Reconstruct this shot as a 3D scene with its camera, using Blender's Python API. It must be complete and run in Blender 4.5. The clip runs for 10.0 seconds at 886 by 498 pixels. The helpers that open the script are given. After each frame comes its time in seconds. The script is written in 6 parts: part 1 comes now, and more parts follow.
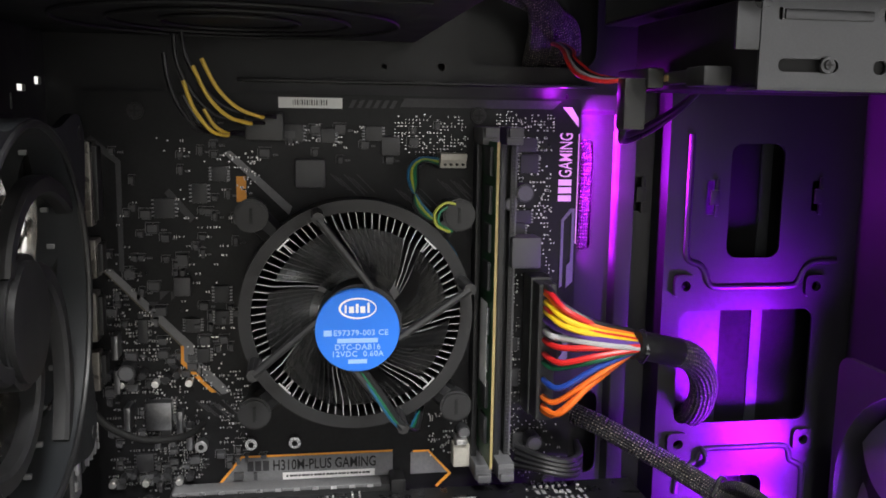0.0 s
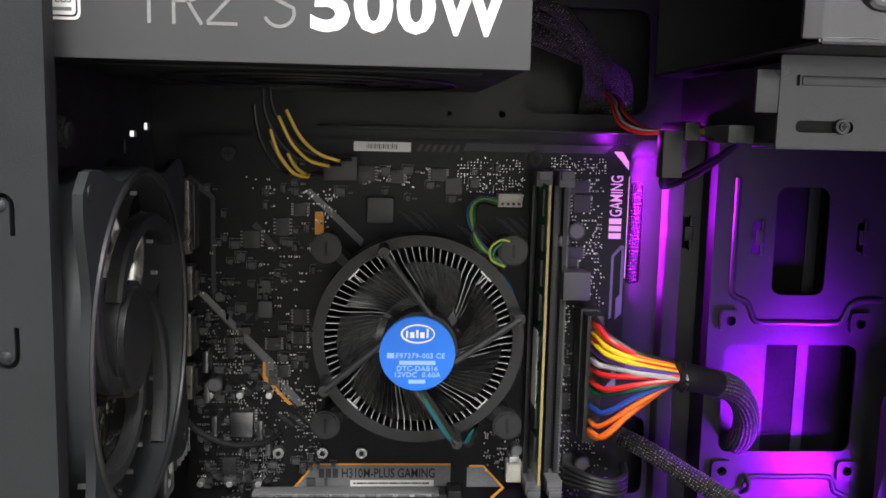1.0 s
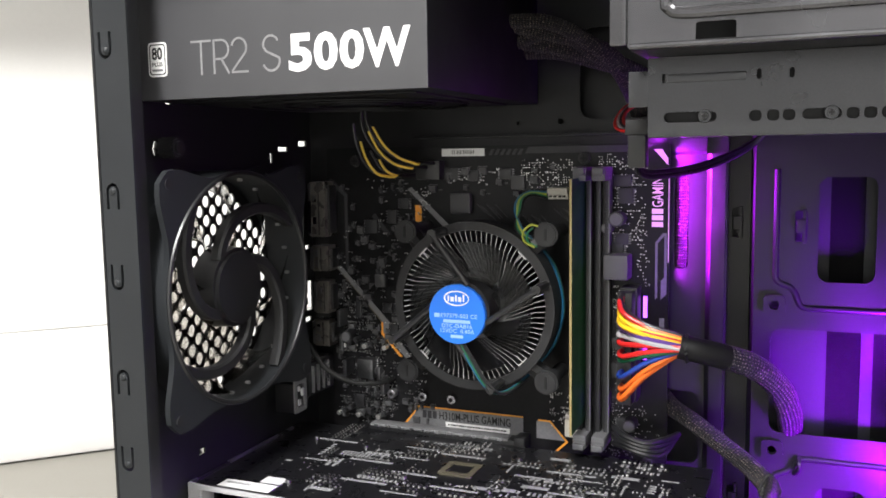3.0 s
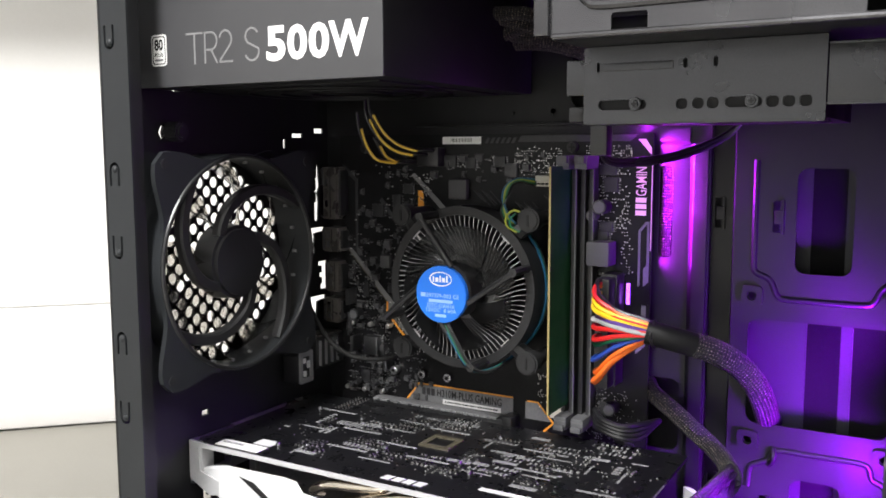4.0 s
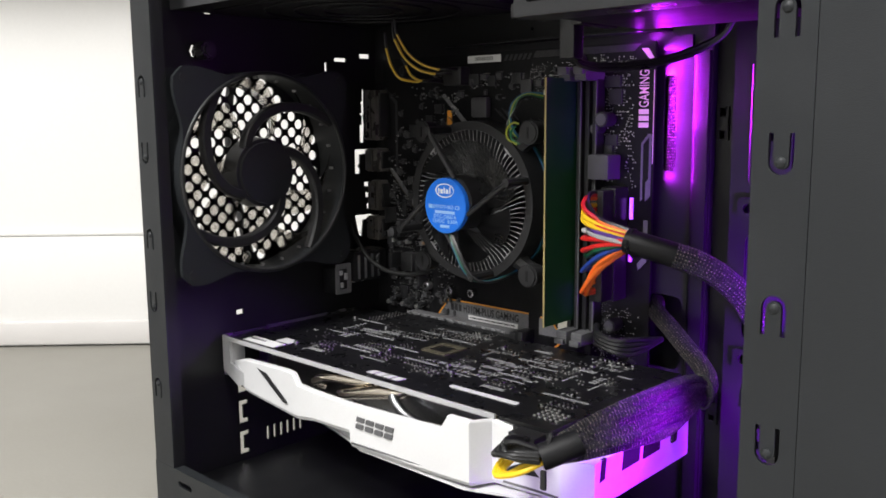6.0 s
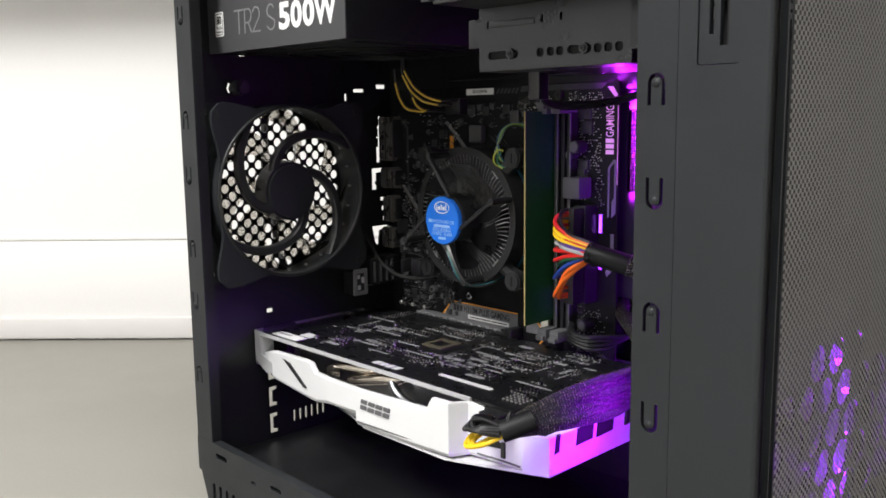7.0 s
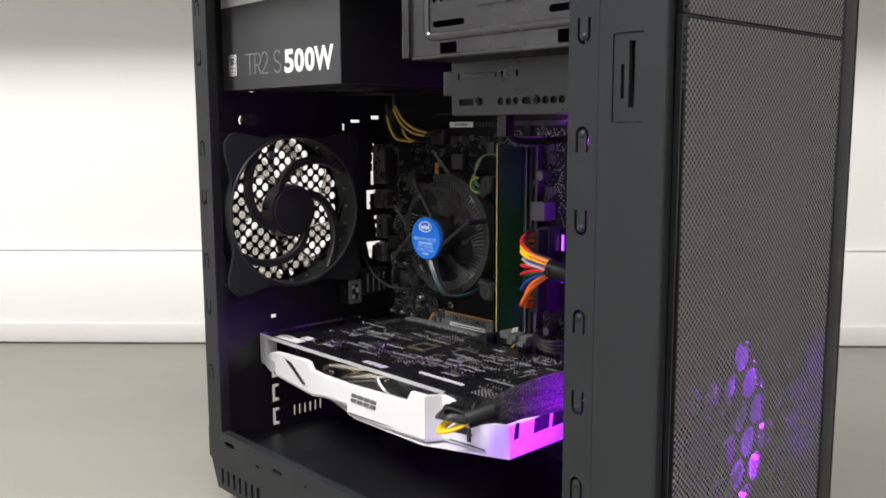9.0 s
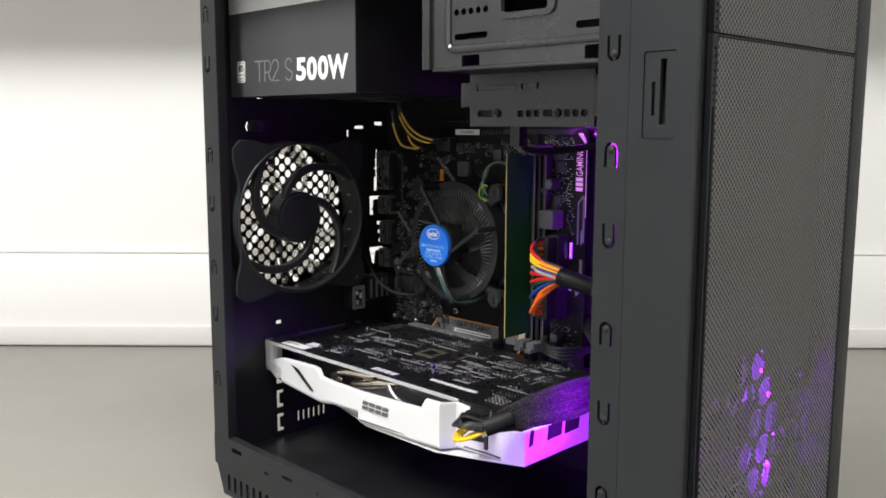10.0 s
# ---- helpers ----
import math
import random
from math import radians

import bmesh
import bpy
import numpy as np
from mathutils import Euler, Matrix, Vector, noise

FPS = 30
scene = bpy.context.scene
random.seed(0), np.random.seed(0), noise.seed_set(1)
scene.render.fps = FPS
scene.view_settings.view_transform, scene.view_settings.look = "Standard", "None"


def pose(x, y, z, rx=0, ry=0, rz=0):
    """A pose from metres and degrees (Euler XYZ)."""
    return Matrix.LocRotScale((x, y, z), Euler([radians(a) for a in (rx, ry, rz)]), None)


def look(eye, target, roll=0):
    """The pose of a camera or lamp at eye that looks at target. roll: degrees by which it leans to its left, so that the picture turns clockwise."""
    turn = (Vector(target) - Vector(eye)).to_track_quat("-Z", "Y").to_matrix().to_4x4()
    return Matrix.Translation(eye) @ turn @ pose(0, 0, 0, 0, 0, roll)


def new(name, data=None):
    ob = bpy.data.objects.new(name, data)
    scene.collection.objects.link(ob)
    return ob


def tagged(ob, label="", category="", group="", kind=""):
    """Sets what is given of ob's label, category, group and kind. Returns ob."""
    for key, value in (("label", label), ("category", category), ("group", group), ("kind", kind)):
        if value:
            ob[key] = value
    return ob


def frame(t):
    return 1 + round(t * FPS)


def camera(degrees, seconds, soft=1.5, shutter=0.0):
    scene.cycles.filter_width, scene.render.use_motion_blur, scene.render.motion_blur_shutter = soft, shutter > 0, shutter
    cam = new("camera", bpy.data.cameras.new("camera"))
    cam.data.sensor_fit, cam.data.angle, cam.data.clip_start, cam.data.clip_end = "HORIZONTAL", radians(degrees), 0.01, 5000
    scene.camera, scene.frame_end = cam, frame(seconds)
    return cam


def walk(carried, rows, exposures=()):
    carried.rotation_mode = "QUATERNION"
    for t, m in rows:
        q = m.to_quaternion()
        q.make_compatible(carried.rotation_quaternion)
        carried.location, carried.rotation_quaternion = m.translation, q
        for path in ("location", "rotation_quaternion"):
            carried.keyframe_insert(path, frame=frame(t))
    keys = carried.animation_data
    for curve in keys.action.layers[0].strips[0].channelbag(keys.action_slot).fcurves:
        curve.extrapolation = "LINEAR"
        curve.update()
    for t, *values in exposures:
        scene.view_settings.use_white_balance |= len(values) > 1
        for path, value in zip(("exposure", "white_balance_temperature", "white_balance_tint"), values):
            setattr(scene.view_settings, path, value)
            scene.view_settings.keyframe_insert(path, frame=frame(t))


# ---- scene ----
cam = camera(53.5, 10.0, soft=1.7)
ROWS = [
    # seconds, eye, target, roll
    (0, (0.00414, 0.00311, 0.30488), (0.06851, 0.39331, 0.24491), 0.90),
    (0.5, (0.00145, -0.01348, 0.31225), (0.05102, 0.37863, 0.25066), 1.16),
    (1, (0.01182, -0.03184, 0.31627), (0.03731, 0.36388, 0.26377), 1.36),
    (1.5, (0.03710, -0.06042, 0.31814), (0.01518, 0.33672, 0.27573), 0.84),
    (2, (0.08439, -0.08101, 0.31265), (0.00618, 0.30930, 0.27334), 0.48),
    (2.5, (0.14892, -0.09254, 0.31210), (0.02668, 0.28604, 0.27042), -0.25),
    (2.7, (0.16850, -0.09586, 0.31055), (0.02993, 0.27692, 0.26769), -0.67),
    (3.8, (0.24768, -0.09462, 0.30592), (0.06355, 0.25776, 0.26209), -0.17),
    (4, (0.26174, -0.08663, 0.30424), (0.06288, 0.25748, 0.25903), -0.11),
    (4.5, (0.29509, -0.06980, 0.30479), (0.06794, 0.25532, 0.25282), -0.22),
    (5, (0.31464, -0.06560, 0.30110), (0.06858, 0.24449, 0.24366), -0.64),
    (5.5, (0.33578, -0.04302, 0.27829), (0.07212, 0.25190, 0.21907), -0.63),
    (5.7, (0.34402, -0.03668, 0.27077), (0.07799, 0.25619, 0.21196), -0.49),
    (6.8, (0.41995, -0.05771, 0.29248), (0.13371, 0.21505, 0.23196), -0.70),
    (7, (0.43847, -0.06855, 0.29234), (0.15058, 0.20273, 0.23293), -0.72),
    (7.5, (0.47509, -0.07886, 0.29602), (0.18424, 0.18958, 0.23814), -0.47),
    (8, (0.48871, -0.09390, 0.29984), (0.19776, 0.17470, 0.24323), -0.51),
    (8.5, (0.51223, -0.10675, 0.30230), (0.22146, 0.16229, 0.24683), -0.36),
    (9, (0.50690, -0.10995, 0.30619), (0.21667, 0.15990, 0.25193), -0.21),
    (9.5, (0.48953, -0.12117, 0.30638), (0.20295, 0.15242, 0.25147), -0.03),
    (10, (0.49116, -0.13106, 0.31377), (0.20963, 0.14766, 0.25844), 0.15),
]
EXPOSURES = [(0.0, 0.35), (1.0, 0.35), (1.5, 0.5), (2.5, 0.6), (4.0, 0.5), (4.5, 0.25), (5.0, 0.18), (5.5, -0.05), (7.0, -0.05), (8.0, 0.0), (8.5, 0.08), (9.0, -0.10), (10.0, -0.08)]
walk(cam, [(t, look(eye, target, roll)) for t, eye, target, roll in ROWS], EXPOSURES)

# ---- world, lamps ----
D = 0.1  # all plans below are in decimetres
LED = (0.30, 0.004, 1.0)
LED_WARM = (0.52, 0.012, 1.0)
TABLE = 0.2

world = bpy.data.worlds.new("world")
scene.world = world
world.use_nodes = True
world.node_tree.nodes["Background"].inputs[0].default_value = (1.0, 0.97, 0.93, 1)
world.node_tree.nodes["Background"].inputs[1].default_value = 0.0


def lamp(name, kind, at, watts, colour, size=0.02, to=None, cone=90):
    data = bpy.data.lights.new(name, kind)
    data.energy, data.color = watts, colour
    if kind == "AREA":
        data.shape, data.size, data.size_y = "RECTANGLE", size[0], size[1]
    else:
        data.shadow_soft_size = size
    if kind == "SPOT":
        data.spot_size, data.spot_blend = radians(cone), 0.8
    ob = new(name, data)
    at = Vector(at) * D
    ob.matrix_world = look(at, Vector(to) * D) if to else Matrix.Translation(at)
    return ob


# added unseen lamps overhead: main light behind the camera, front-mesh fill beside it
lamp("unseen_ceiling_lamp", "AREA", (1.5, -14.0, 20.8), 114, (1.0, 0.99, 0.975), (1.2, 0.6), (1.49, -14.0, 0))
lamp("unseen_ceiling_lamp", "AREA", (13.0, -1.0, 20.8), 42, (1.0, 0.99, 0.975), (1.2, 0.6), (12.99, -1.0, 0))
# coloured diodes of the intake fan and of the main board's edge
for y, z, watts, to, cone in ((3.25, 1.85, 3.2, (2.02, 3.75, 2.15), 80), (3.28, 1.42, 3.2, (2.02, 3.75, 1.45), 88), (3.25, 1.00, 2.5, (2.02, 3.75, 1.0), 88),
                              (2.78, 1.34, 0.7, (1.65, 2.84, 1.22), 34), (3.10, 1.34, 0.65, (1.65, 3.12, 1.22), 42), (2.46, 1.24, 0.8, (1.60, 2.64, 1.17), 24), (2.95, 1.66, 4.0, (1.76, 2.85, 1.46), 40), (3.40, 1.95, 1.4, (2.15, 3.78, 2.65), 66)):
    lamp("fan_diode", "SPOT", (2.43, y, z), watts, LED, 0.012, to, cone)
for y, z, watts in ((3.34, 1.62, 0.17), (3.38, 1.20, 0.17), (2.80, 1.40, 0.07)):
    lamp("fan_diode", "POINT", (2.715, y, z), watts, LED, 0.004)
for z in (3.06, 2.97, 2.88, 2.79, 2.70, 2.61, 2.52, 2.43):
    lamp("board_diode", "SPOT", (1.260, 3.737, z), (0.30 if z > 2.9 else 0.18 if z > 2.65 else 0.07), LED_WARM, 0.002, (1.60, 3.79, z), 150)
for z in (2.95, 2.84, 2.73):
    lamp("board_diode", "SPOT", (1.262, 3.733, z), 0.5, LED_WARM, 0.002, (1.77, 3.733, z), 40)
lamp("board_diode", "POINT", (1.16, 3.70, 3.160), 0.02, LED_WARM, 0.002)

# ---- mesh helpers, in decimetres ----
def thing(name, at, label, category, group="", kind=""):
    ob = new(name)
    ob.location = Vector(at) * D
    ob.empty_display_size = 0.01
    return tagged(ob, label, category, group, kind)


def finish(me, material, smooth=True):
    me.materials.append(material)
    if smooth:
        me.polygons.foreach_set("use_smooth", [True] * len(me.polygons))
        me.set_sharp_from_angle(angle=radians(32))
    return me


def hang(ob, parent):
    """Parent a mesh that is built in world places."""
    if parent:
        ob.parent = parent
        if parent.type == "EMPTY":
            ob.matrix_parent_inverse = Matrix.Translation(-parent.location)
    return ob


def part(name, bm, material, parent, label="", smooth=True):
    bmesh.ops.recalc_face_normals(bm, faces=bm.faces[:])
    bmesh.ops.scale(bm, vec=(D, D, D), verts=bm.verts)
    me = bpy.data.meshes.new(name)
    bm.to_mesh(me)
    bm.free()
    return tagged(hang(new(name, finish(me, material, smooth)), parent), label)


def solo(name, bm, material, label, category, group="", kind="", smooth=True):
    """A thing of one mesh, with its origin at the middle of its base."""
    ob = part(name, bm, material, None, label, smooth)
    co = np.array([v.co for v in ob.data.vertices])
    base = Vector(((co[:, 0].min() + co[:, 0].max()) / 2, (co[:, 1].min() + co[:, 1].max()) / 2, co[:, 2].min()))
    ob.data.transform(Matrix.Translation(-base))
    ob.location = base
    return tagged(ob, "", category, group, kind)


def many(name, verts, faces, material, parent, label="", kind=""):
    me = bpy.data.meshes.new(name)
    me.from_pydata((np.array(verts) * D).tolist(), [], faces)
    me.validate()
    finish(me, material, False)
    return tagged(hang(new(name, me), parent), label, "", "", kind)


def pieces(name, me, places, parent):
    """Alike pieces that share one mesh, at places in decimetres."""
    out = []
    for m in places:
        ob = hang(new(name, me), parent)
        if isinstance(m, Matrix):
            ob.matrix_basis = m
        else:
            ob.location = Vector(m) * D
        out.append(ob)
    return out


def piece_mesh(name, bm, material, smooth=True):
    bmesh.ops.recalc_face_normals(bm, faces=bm.faces[:])
    bmesh.ops.scale(bm, vec=(D, D, D), verts=bm.verts)
    me = bpy.data.meshes.new(name)
    bm.to_mesh(me)
    bm.free()
    return finish(me, material, smooth)


def B():
    return bmesh.new()


def box(bm, x0, x1, y0, y1, z0, z1, bevel=0.0, m=None):
    made = bmesh.ops.create_cube(bm, size=1.0)
    t = Matrix.Translation(((x0 + x1) / 2, (y0 + y1) / 2, (z0 + z1) / 2)) @ Matrix.Diagonal((abs(x1 - x0), abs(y1 - y0), abs(z1 - z0), 1))
    bmesh.ops.transform(bm, matrix=m @ t if m else t, verts=made["verts"])
    if bevel:
        edges = list({e for v in made["verts"] for e in v.link_edges})
        bmesh.ops.bevel(bm, geom=edges, offset=bevel, segments=2, profile=0.6, affect="EDGES", clamp_overlap=True)
    return bm


TURNS = {"x": Matrix.Rotation(radians(90), 4, "Y"), "y": Matrix.Rotation(radians(-90), 4, "X"), "z": Matrix.Identity(4)}


def cyl(bm, at, axis, r, h, n=20, r2=None, bevel=0.0):
    """A cylinder or cone from at, h along the axis."""
    made = bmesh.ops.create_cone(bm, cap_ends=True, segments=n, radius1=r, radius2=r if r2 is None else r2, depth=h)
    bmesh.ops.transform(bm, matrix=Matrix.Translation(at) @ TURNS[axis] @ Matrix.Translation((0, 0, h / 2)), verts=made["verts"])
    if bevel:
        caps = [e for e in {e for v in made["verts"] for e in v.link_edges} if any(len(f.verts) > 4 for f in e.link_faces)]
        bmesh.ops.bevel(bm, geom=caps, offset=bevel, segments=2, affect="EDGES", clamp_overlap=True)
    return bm


def ball(bm, at, r, squash=(1, 1, 1), n=10):
    made = bmesh.ops.create_uvsphere(bm, u_segments=n, v_segments=max(5, n // 2), radius=r)
    bmesh.ops.transform(bm, matrix=Matrix.Translation(at) @ Matrix.Diagonal((*squash, 1)), verts=made["verts"])
    return bm


def rect(a0, b0, a1, b1, r=0.0, n=4):
    if not r:
        return [(a0, b0), (a1, b0), (a1, b1), (a0, b1)]
    out = []
    for ca, cb, s in ((a1 - r, b0 + r, -90), (a1 - r, b1 - r, 0), (a0 + r, b1 - r, 90), (a0 + r, b0 + r, 180)):
        out += [(ca + r * math.cos(radians(s + 90 * k / n)), cb + r * math.sin(radians(s + 90 * k / n))) for k in range(n + 1)]
    return out


def disc(ca, cb, r, n=16, turn=0.0):
    return [(ca + r * math.cos(2 * math.pi * k / n + turn), cb + r * math.sin(2 * math.pi * k / n + turn)) for k in range(n)]


def u_cut(ca, end, way, w=0.072, h=0.115, t=0.014):
    """A U-shaped cut, closed at end; way +1: it opens upwards."""
    r, n = w / 2, 8
    arc = [radians(180 + 180 * k / n) for k in range(n + 1)]
    cb = end + way * r
    outer = [(ca + r * math.cos(a), cb + way * r * math.sin(a)) for a in arc]
    inner = [(ca + (r - t) * math.cos(a), cb + way * (r - t) * math.sin(a)) for a in reversed(arc)]
    top = end + way * h
    return outer + [(ca + r, top), (ca + r - t, top)] + inner + [(ca - r + t, top), (ca - r, top)]


AXIS = {"x": lambda a, b, c: (c, a, b), "y": lambda a, b, c: (a, c, b), "z": lambda a, b, c: (a, b, c)}


def plate(bm, axis, lo, hi, outer, holes=()):
    """A sheet from lo to hi along the axis, with holes through it. Outlines: x -> (y, z), y -> (x, z), z -> (x, y)."""
    tmp = bmesh.new()
    edges = []
    for loop in (outer, *holes):
        vs = [tmp.verts.new((a, b, 0)) for a, b in loop]
        edges += [tmp.edges.new((vs[k - 1], vs[k])) for k in range(len(vs))]
    bmesh.ops.triangle_fill(tmp, use_beauty=True, use_dissolve=False, edges=edges, normal=(0, 0, 1))
    made = bmesh.ops.extrude_face_region(tmp, geom=tmp.faces[:])
    top = {v for v in made["geom"] if isinstance(v, bmesh.types.BMVert)}
    for v in tmp.verts:
        v.co = AXIS[axis](v.co.x, v.co.y, hi if v in top else lo)
    me = bpy.data.meshes.new("sheet")
    tmp.to_mesh(me)
    tmp.free()
    bm.from_mesh(me)
    bpy.data.meshes.remove(me)
    return bm


def smoothed(points, steps=6):
    """A curve through the points."""
    p = [Vector(q) for q in points]
    p = [2 * p[0] - p[1], *p, 2 * p[-1] - p[-2]]
    out = []
    for k in range(1, len(p) - 2):
        a, b, c, d = p[k - 1 : k + 3]
        for s in range(steps):
            t = s / steps
            out.append(0.5 * (2 * b + (c - a) * t + (2 * a - 5 * b + 4 * c - d) * t * t + (3 * b - a - 3 * c + d) * t**3))
    return [*out, p[-2]]


def sweep(bm, points, r, n=8, steps=6, flat=1.0):
    """A round cable through the points, with lengthwise and round-wise UVs. r: one radius, or one for each end."""
    path = smoothed(points, steps)
    layer = bm.loops.layers.uv.verify()
    side = None
    rings, far, length = [], [], 0.0
    for k, q in enumerate(path):
        way = (path[min(k + 1, len(path) - 1)] - path[max(k - 1, 0)]).normalized()
        if side is None:
            side = way.orthogonal().normalized()
        side = (side - way * side.dot(way)).normalized()
        up = way.cross(side)
        f = k / (len(path) - 1)
        rad = r if not isinstance(r, tuple) else r[0] + (r[1] - r[0]) * f
        rings.append([bm.verts.new(q + rad * (math.cos(2 * math.pi * j / n) * side + flat * math.sin(2 * math.pi * j / n) * up)) for j in range(n)])
        length += (q - path[k - 1]).length if k else 0
        far.append(length)
    for k in range(len(rings) - 1):
        for j in range(n):
            f = bm.faces.new((rings[k][j], rings[k][(j + 1) % n], rings[k + 1][(j + 1) % n], rings[k + 1][j]))
            for loop, (u, v) in zip(f.loops, ((far[k], j / n), (far[k], (j + 1) / n), (far[k + 1], (j + 1) / n), (far[k + 1], j / n))):
                loop[layer].uv = (u, v)
    bm.faces.new(rings[0][::-1])
    bm.faces.new(rings[-1])
    return bm


def letters(text, size, m, offset=0.0, deep=0.002, spacing=1.0, align="CENTER"):
    """Raised letters in the built-in font; m places them, in decimetres."""
    cu = bpy.data.curves.new("letters", "FONT")
    cu.body, cu.size, cu.offset, cu.extrude, cu.space_character = text, size, offset, deep, spacing
    cu.align_x, cu.align_y, cu.resolution_u = align, "CENTER", 3
    ob = bpy.data.objects.new("letters", cu)
    scene.collection.objects.link(ob)
    me = bpy.data.meshes.new_from_object(ob, depsgraph=bpy.context.evaluated_depsgraph_get())
    bpy.data.objects.remove(ob)
    me.transform(m)
    bm = bmesh.new()
    bm.from_mesh(me)
    bpy.data.meshes.remove(me)
    return bm


def fitted(text, x0, x1, z0, z1, y, offset=0.0, deep=0.001):
    """Letters on a face that looks towards -y, drawn to fill a box."""
    bm = letters(text, 1.0, Matrix.Identity(4), offset, 0.0)
    co = np.array([v.co for v in bm.verts])
    lo, hi = co.min(0), co.max(0)
    sx, sz = (x1 - x0) / (hi[0] - lo[0]), (z1 - z0) / (hi[1] - lo[1])
    for v in bm.verts:
        v.co = (x0 + (v.co.x - lo[0]) * sx, y, z0 + (v.co.y - lo[1]) * sz)
    made = bmesh.ops.extrude_face_region(bm, geom=bm.faces[:])
    bmesh.ops.translate(bm, vec=(0, -deep, 0), verts=[v for v in made["geom"] if isinstance(v, bmesh.types.BMVert)])
    return bm


def facing(x, y, z, spin=0.0):
    """For letters on a face that looks towards -y."""
    return Matrix.Translation((x, y, z)) @ Matrix.Rotation(radians(90), 4, "X") @ Matrix.Rotation(radians(spin), 4, "Z")


def crumbs(cells, base, axis="y", sign=-1):
    """Many small blocks as one mesh: rows of a, b, half a, half b, height over base."""
    verts, faces = [], []
    for a, b, ha, hb, h in cells:
        n = len(verts)
        for w, k in ((0, 1.0), (h, 0.9)):
            for sa, sb in ((-1, -1), (1, -1), (1, 1), (-1, 1)):
                verts.append(AXIS[axis](a + sa * ha * k, b + sb * hb * k, base + sign * w))
        for f in ((4, 5, 6, 7), (0, 1, 5, 4), (1, 2, 6, 5), (2, 3, 7, 6), (3, 0, 4, 7)):
            faces.append(tuple(n + q for q in f))
    return verts, faces


# ---- materials ----
def mat(name, colour, rough=0.5, metal=0.0, grain=900.0, vary=0.12, bump=0.1, stain=30.0, coat=0.0, spec=0.5):
    """Paint, plastic or metal with fine grain and broad stains."""
    m = bpy.data.materials.new(name)
    m.use_nodes = True
    nt = m.node_tree
    bsdf = nt.nodes["Principled BSDF"]
    bsdf.inputs["Metallic"].default_value = metal
    bsdf.inputs["Coat Weight"].default_value = coat
    bsdf.inputs["Specular IOR Level"].default_value = spec
    where = nt.nodes.new("ShaderNodeTexCoord")
    fine, broad = nt.nodes.new("ShaderNodeTexNoise"), nt.nodes.new("ShaderNodeTexNoise")
    fine.inputs["Scale"].default_value, broad.inputs["Scale"].default_value = grain, stain
    fine.inputs["Detail"].default_value, broad.inputs["Detail"].default_value = 3, 5
    for t in (fine, broad):
        nt.links.new(where.outputs["Object"], t.inputs["Vector"])
    both = nt.nodes.new("ShaderNodeMath")
    both.operation = "ADD"
    nt.links.new(fine.outputs["Fac"], both.inputs[0])
    nt.links.new(broad.outputs["Fac"], both.inputs[1])
    ramp = nt.nodes.new("ShaderNodeMapRange")
    ramp.inputs["From Min"].default_value, ramp.inputs["From Max"].default_value = 0.6, 1.4
    ramp.inputs["To Min"].default_value, ramp.inputs["To Max"].default_value = 1 - vary, 1 + vary
    nt.links.new(both.outputs[0], ramp.inputs["Value"])
    tone = nt.nodes.new("ShaderNodeVectorMath")
    tone.operation = "SCALE"
    tone.inputs[0].default_value = colour
    nt.links.new(ramp.outputs[0], tone.inputs["Scale"])
    nt.links.new(tone.outputs[0], bsdf.inputs["Base Color"])
    gloss = nt.nodes.new("ShaderNodeMapRange")
    gloss.inputs["From Min"].default_value, gloss.inputs["From Max"].default_value = 0.3, 0.7
    gloss.inputs["To Min"].default_value, gloss.inputs["To Max"].default_value = max(0.03, rough - 0.07), min(1, rough + 0.08)
    nt.links.new(broad.outputs["Fac"], gloss.inputs["Value"])
    nt.links.new(gloss.outputs[0], bsdf.inputs["Roughness"])
    if bump:
        b = nt.nodes.new("ShaderNodeBump")
        b.inputs["Strength"].default_value, b.inputs["Distance"].default_value = bump, 0.0002
        nt.links.new(fine.outputs["Fac"], b.inputs["Height"])
        nt.links.new(b.outputs[0], bsdf.inputs["Normal"])
    return m


def glow(name, colour, strength):
    m = bpy.data.materials.new(name)
    m.use_nodes = True
    bsdf = m.node_tree.nodes["Principled BSDF"]
    bsdf.inputs["Base Color"].default_value = (0.6, 0.6, 0.6, 1)
    bsdf.inputs["Emission Color"].default_value = (*colour, 1)
    bsdf.inputs["Emission Strength"].default_value = strength
    return m


